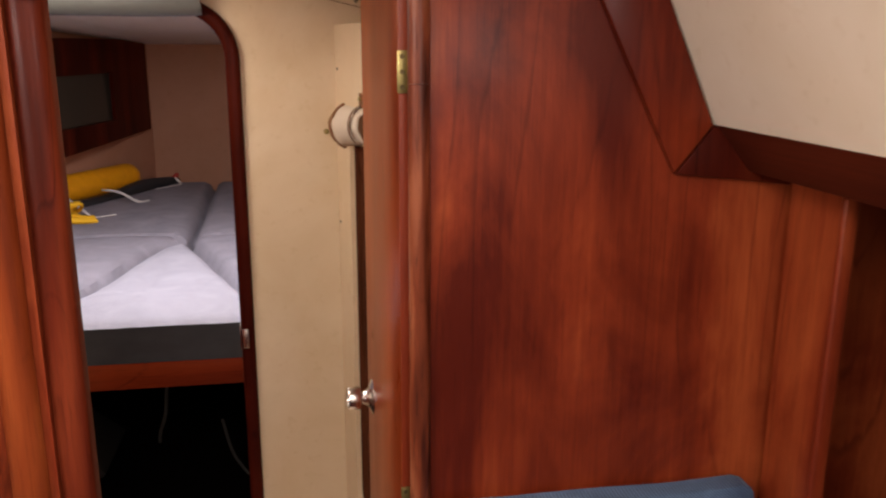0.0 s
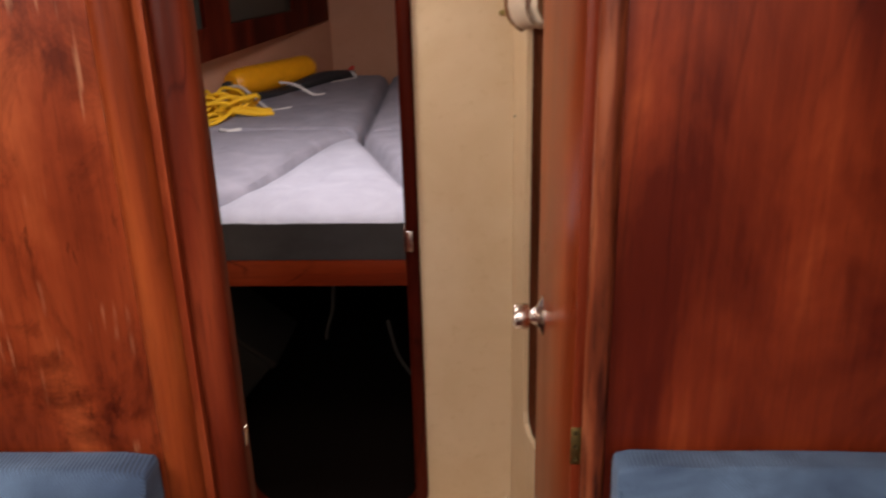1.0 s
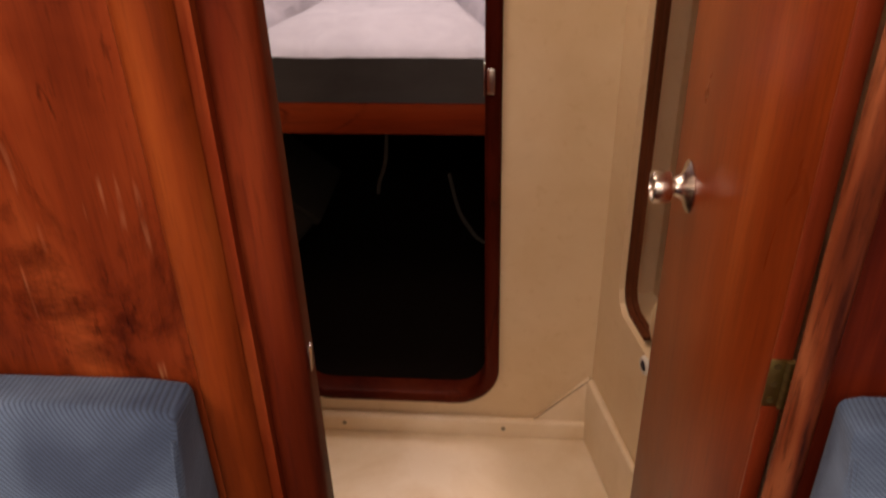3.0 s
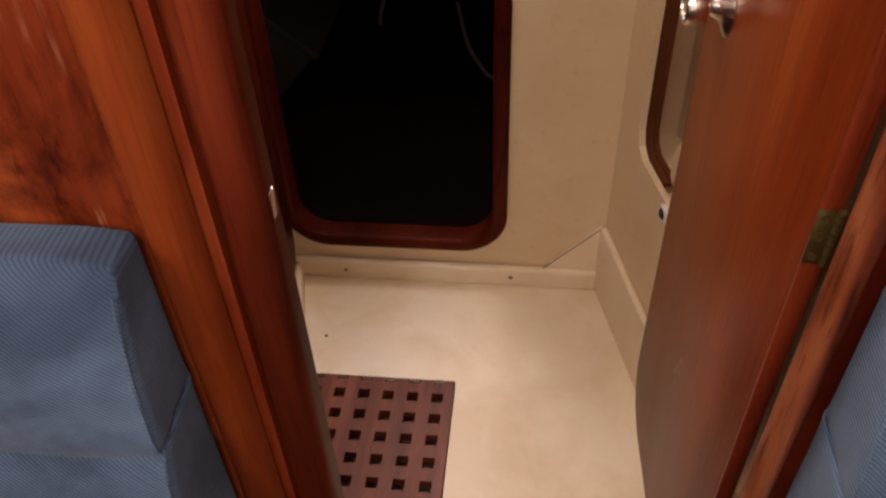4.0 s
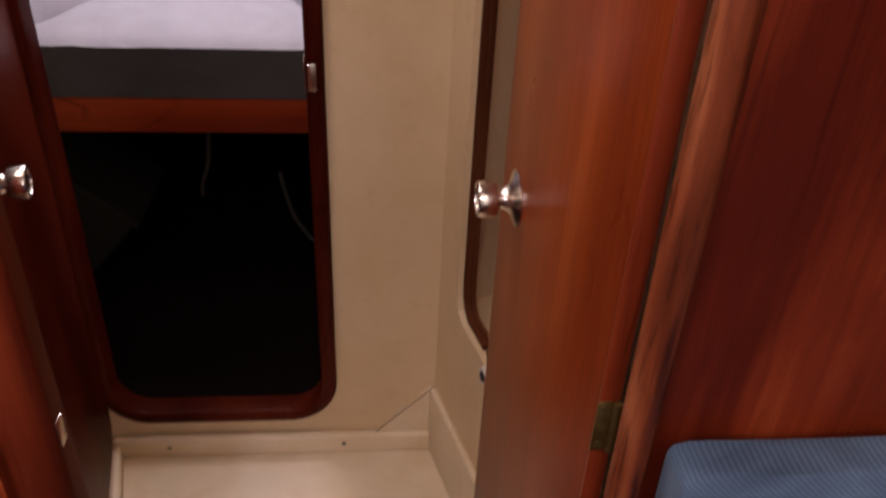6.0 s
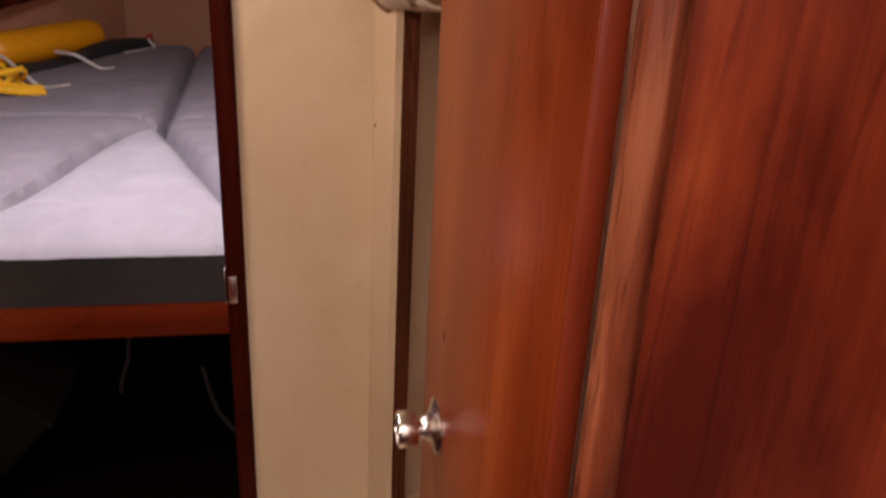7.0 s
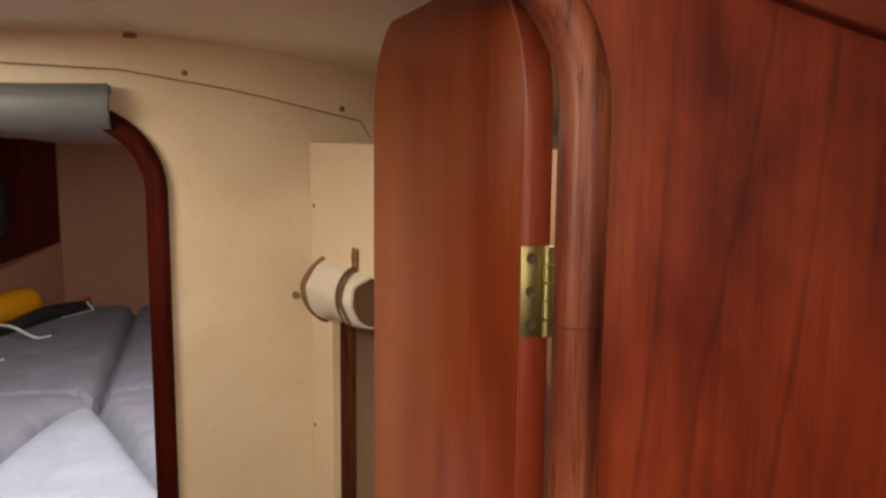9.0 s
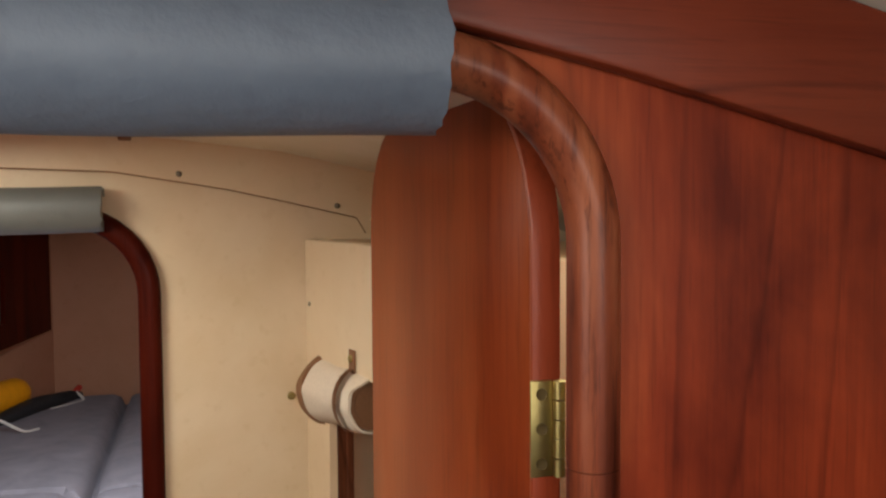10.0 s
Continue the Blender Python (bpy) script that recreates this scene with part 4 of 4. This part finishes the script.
berth_cushion("berth_cushion", [(0.42, CROSS - 0.022), (0.36, 3.45), (-0.05, END)] + [(x + g, y) for x, y in reversed(MID[1:])] + [(MID[0][0] + g, CROSS - 0.022)], wing + ", fore panel")
berth_cushion("berth_infill", [(x + g, y) for x, y in LEFT] + [(APEX[0], APEX[1] - 0.010)] + [(x - g, y) for x, y in reversed(RIGHT)], "grey velour wedge cushion filling the berth front, lightened as if lit", GREY_LIT)
tagged(link("berth_board", prism([(-1.36, FRONT + 0.02), (0.78, FRONT + 0.02), (-0.03, 4.66), (-0.60, 4.66), (-0.975, 3.95)], Matrix.Translation((0, 0, 0.725)), 0.026), BERTH_SHADE), "plywood board under the berth cushions, near-black for shade", "berth board")
rail = thing("berth_rail", (-0.28, FRONT, 0.68), "varnished red mahogany rail along the berth front", "rail")
part("rail", box(-1.34, 0.76, FRONT + 0.004, FRONT + 0.024, 0.676, 0.755, 0.004, 2), WOOD_RAIL, rail)

# hull sides, bow bulkhead, roof with hatch
for sgn, nm in ((-1, "port"), (1, "starboard")):
    wide = 1.30 if sgn < 0 else 1.15
    pts = [(CX + sgn * wide, Y2 + 0.031), (CX + sgn * (wide + 0.04), Y2 + 0.031), (CX + sgn * 0.43, 4.95), (CX + sgn * 0.39, 4.95)]
    tagged(link("wall_hull_" + nm + "_bow", prism(pts, Matrix.Translation((0, 0, -0.05)), 1.9), FORE_LINER), "beige fabric hull lining in the fore cabin", "wall", kind="structure")
tagged(link("wall_bow", box(CX - 0.45, CX + 0.45, 4.90, 4.94, -0.05, 1.8), FORE_LINER), "beige fabric lining at the bow end of the berth", "wall", kind="structure")
bm = bmesh.new()
for xa, xb, ya, yb in ((-1.5, -0.50, 2.101, 4.95), (0.0, 0.95, 2.101, 4.95), (-0.50, 0.0, 2.101, 2.47), (-0.50, 0.0, 2.97, 4.95)):
    def rz(y):
        return 1.765 - 0.067 * (y - 2.1)
    vs = [bm.verts.new(p) for p in ((xa, ya, rz(ya)), (xb, ya, rz(ya)), (xb, yb, rz(yb)), (xa, yb, rz(yb)))]
    e = bmesh.ops.extrude_face_region(bm, geom=[bm.faces.new(vs)])
    bmesh.ops.translate(bm, vec=(0, 0, 0.03), verts=[q for q in e["geom"] if isinstance(q, bmesh.types.BMVert)])
tagged(link("ceiling_fore_cabin", bm, FORE_CEIL), "white fore cabin headliner with an open hatch", "ceiling", kind="structure")
tagged(link("floor_fore_cabin", box(-1.5, 1.0, Y2 + 0.031, 4.95, 0.05, 0.09), BERTH_SHADE), "floor under the berth, near-black for shade", "floor", kind="structure")

# locker along the port hull side, its wood and back darkened for shade
lk = thing("hull_locker", (-0.9, 4.0, 1.126), "mahogany locker with an open front along the hull side, darkened for shade", "locker")
lm = along_wall(-0.69, 4.856, -0.217, -1)
# front dips aft to take in the reddish shade below the locker
part("front", prism([(0.0, 1.126), (2.7, 1.035), (2.7, 1.60), (0.0, 1.60)], lm, 0.02, [[(0.42, 1.21), (1.05, 1.21), (1.05, 1.44), (0.42, 1.44)], [(1.25, 1.21), (1.95, 1.21), (1.95, 1.44), (1.25, 1.44)]]), WOOD_DARK, lk, smooth=False)
part("bottom", prism([(0.0, 1.126), (2.7, 1.035), (2.7, 1.055), (0.0, 1.146)], lm @ Matrix.Translation((0, 0, 0.021)), 0.28), WOOD_RAIL, lk, smooth=False)
part("end", prism([(0.0, 1.147), (0.02, 1.147), (0.02, 1.57), (0.0, 1.57)], lm @ Matrix.Translation((0, 0, 0.021)), 0.2), WOOD_DARK, lk, smooth=False)
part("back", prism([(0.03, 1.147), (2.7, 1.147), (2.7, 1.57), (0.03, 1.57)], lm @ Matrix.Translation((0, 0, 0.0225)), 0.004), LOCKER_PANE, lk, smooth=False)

# gear on the berth
fender = thing("fender", (-0.9, 4.2, 0.94), "yellow inflated cylindrical fender lying on the berth", "fender")
fa, fb = Vector((-0.965, 3.91, 0.941)), Vector((-0.715, 4.39, 0.941))
fm = Matrix.Translation(fa) @ (fb - fa).to_track_quat("Z", "Y").to_matrix().to_4x4()
fl = (fb - fa).length
part("body", lathe([(0.012, -0.01), (0.045, -0.004), (0.056, 0.010), (0.063, 0.03), (0.065, 0.06), (0.065, fl - 0.06), (0.062, fl - 0.03), (0.052, fl - 0.01), (0.03, fl)], fm, 36), YELLOW, fender)
part("eye", lathe([(0.014, -0.05), (0.02, -0.03), (0.016, 0.0)], fm, 16), BLACK, fender, "black moulded rope eye")
bag = thing("black_bag", (-0.72, 4.1, TOP), "narrow black nylon bag with loose white cords and a red tip", "bag")
bm = soft_box(-0.035, 0.035, -0.40, 0.40, 0.0, 0.05, 0.022, None, 6, 24, 5)
for v in bm.verts:
    v.co.z *= 0.55 + 0.6 * (0.5 + 0.5 * math.sin(v.co.y * 9)) * (1 - 0.3 * abs(v.co.y))
    v.co.x += 0.012 * noise.noise((v.co.y * 8, 0.2, 0.7))
bmesh.ops.transform(bm, matrix=pose(-0.715, 4.19, TOP + 0.001, 0, 0, -27), verts=bm.verts)
part("body", bm, BLACK, bag)
part("tip", lathe([(0.008, 0.0), (0.014, 0.01), (0.012, 0.04), (0.004, 0.05)], pose(-0.545, 4.535, TOP + 0.025, -62, 0, -27), 14), RED, bag, "red plastic tip")
rnd = random.Random(4)
for pts in ([(-0.53, 4.50, 0.905), (-0.50, 4.47, 0.875), (-0.54, 4.40, 0.874), (-0.60, 4.34, 0.874)],
            [(-0.78, 4.02, 0.93), (-0.70, 3.98, 0.925), (-0.62, 3.98, 0.88), (-0.58, 4.02, 0.874)],
            [(-0.99, 3.86, 0.93), (-0.90, 3.80, 0.95), (-0.80, 3.72, 0.90), (-0.735, 3.66, 0.874), (-0.66, 3.70, 0.874)],
            [(-0.84, 3.30, 0.874), (-0.80, 3.28, 0.874), (-0.76, 3.30, 0.874)]):
    part("cord", tube(smooth_path(pts), 0.006, 6), WHITE_CORD, bag, "loose white cord")
rope = thing("rope_coil", (-0.93, 3.45, TOP), "loose tangled coil of yellow rope on the berth", "rope")
for i in range(24):
    cx, cy = -0.91 + rnd.uniform(-0.08, 0.08), 3.54 + rnd.uniform(-0.10, 0.10)
    ra, rb, tw = rnd.uniform(0.04, 0.10), rnd.uniform(0.022, 0.07), rnd.uniform(0, 3)
    zz = TOP + 0.012 + 0.0030 * i
    pts = []
    for j in range(28):
        a = 2 * math.pi * j / 28
        u, v = ra * math.cos(a), rb * math.sin(a)
        pts.append((cx + u * math.cos(tw) - v * math.sin(tw) + 0.012 * math.sin(3 * a + i), cy + u * math.sin(tw) + v * math.cos(tw), zz + 0.02 * math.sin(2 * a + i * 1.7) * (i > 1)))
    part("strand", tube(pts, 0.007, 7, closed=True), YELLOW_ROPE, rope)
for k in range(4):
    pts = [(-0.93, 3.45 + 0.03 * k, 0.90), (-0.85, 3.50 + 0.035 * k, 0.90), (-0.77, 3.53 + 0.03 * k, 0.885), (-0.70 - 0.012 * k, 3.56 + 0.03 * k, 0.878)]
    part("tail", tube(smooth_path(pts), 0.0085, 7), YELLOW_ROPE, rope)

# panels added under the berth to stand in for its shade
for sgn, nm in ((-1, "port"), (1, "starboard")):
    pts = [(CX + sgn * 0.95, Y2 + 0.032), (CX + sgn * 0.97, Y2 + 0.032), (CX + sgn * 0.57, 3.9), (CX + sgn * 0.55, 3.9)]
    tagged(link("wall_stowage_" + nm, prism(pts, Matrix.Translation((0, 0, 0.09)), 0.634), BERTH_SHADE), "near-black side panel added for the shade under the berth", "wall", kind="structure")
tagged(link("wall_stowage_end", box(CX - 0.56, CX + 0.56, 3.88, 3.9, 0.09, 0.724), BERTH_SHADE), "near-black end panel added for the shade under the berth", "wall", kind="structure")
# gear stowed under the berth, its colours darkened for the shade there
tote = thing("stowage_box", (-0.66, 2.72, 0.09), "grey storage box under the berth, darkened for shade", "box")
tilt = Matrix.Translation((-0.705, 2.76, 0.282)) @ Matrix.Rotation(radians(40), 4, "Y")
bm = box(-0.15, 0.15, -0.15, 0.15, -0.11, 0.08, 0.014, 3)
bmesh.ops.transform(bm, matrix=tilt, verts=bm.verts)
part("body", bm, SHADED_BOX, tote)
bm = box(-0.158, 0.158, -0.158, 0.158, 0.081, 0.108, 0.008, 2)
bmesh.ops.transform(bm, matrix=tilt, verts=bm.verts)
part("lid", bm, SHADED_BOX, tote)
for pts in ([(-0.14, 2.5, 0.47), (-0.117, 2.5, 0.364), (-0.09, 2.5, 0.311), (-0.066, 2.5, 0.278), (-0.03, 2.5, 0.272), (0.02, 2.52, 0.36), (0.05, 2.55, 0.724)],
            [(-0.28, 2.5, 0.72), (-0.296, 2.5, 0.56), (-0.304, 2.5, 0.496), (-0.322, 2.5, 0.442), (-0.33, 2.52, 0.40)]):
    line = thing("hanging_line", pts[1], "line hanging under the berth, darkened for shade", "rope")
    part("line", tube(smooth_path(pts), 0.005), SHADED_CORD, line)

# ---- floor grating, bar by bar ----
grate = thing("floor_grating", (-0.245, 1.53, -0.02), "teak lattice grating let into the cream floor", "grating")
PITCH, HOLE_W = 0.05, 0.022
xs = [-0.381 + 0.011 + PITCH * i for i in range(6)]
edges = [-0.402] + [v for x in xs for v in (x - HOLE_W / 2, x + HOLE_W / 2)] + [-0.088]
for a, b in zip(edges[0::2], edges[1::2]):
    part("bar", box(a, b, 1.303, 1.7665, -0.022, 0.002, 0.0009, 1), TEAK, grate, smooth=False)
ys = [1.722 - PITCH * i for i in range(9)]
cuts = [1.756] + [v for y in ys for v in (y + HOLE_W / 2, y - HOLE_W / 2)] + [1.304]
for a, b in zip(cuts[0::2], cuts[1::2]):
    if a - b > 0.002:
        part("cross_bar", box(-0.4005, -0.0895, b, a, -0.020, 0.0016, 0.0007, 1), TEAK, grate, smooth=False)
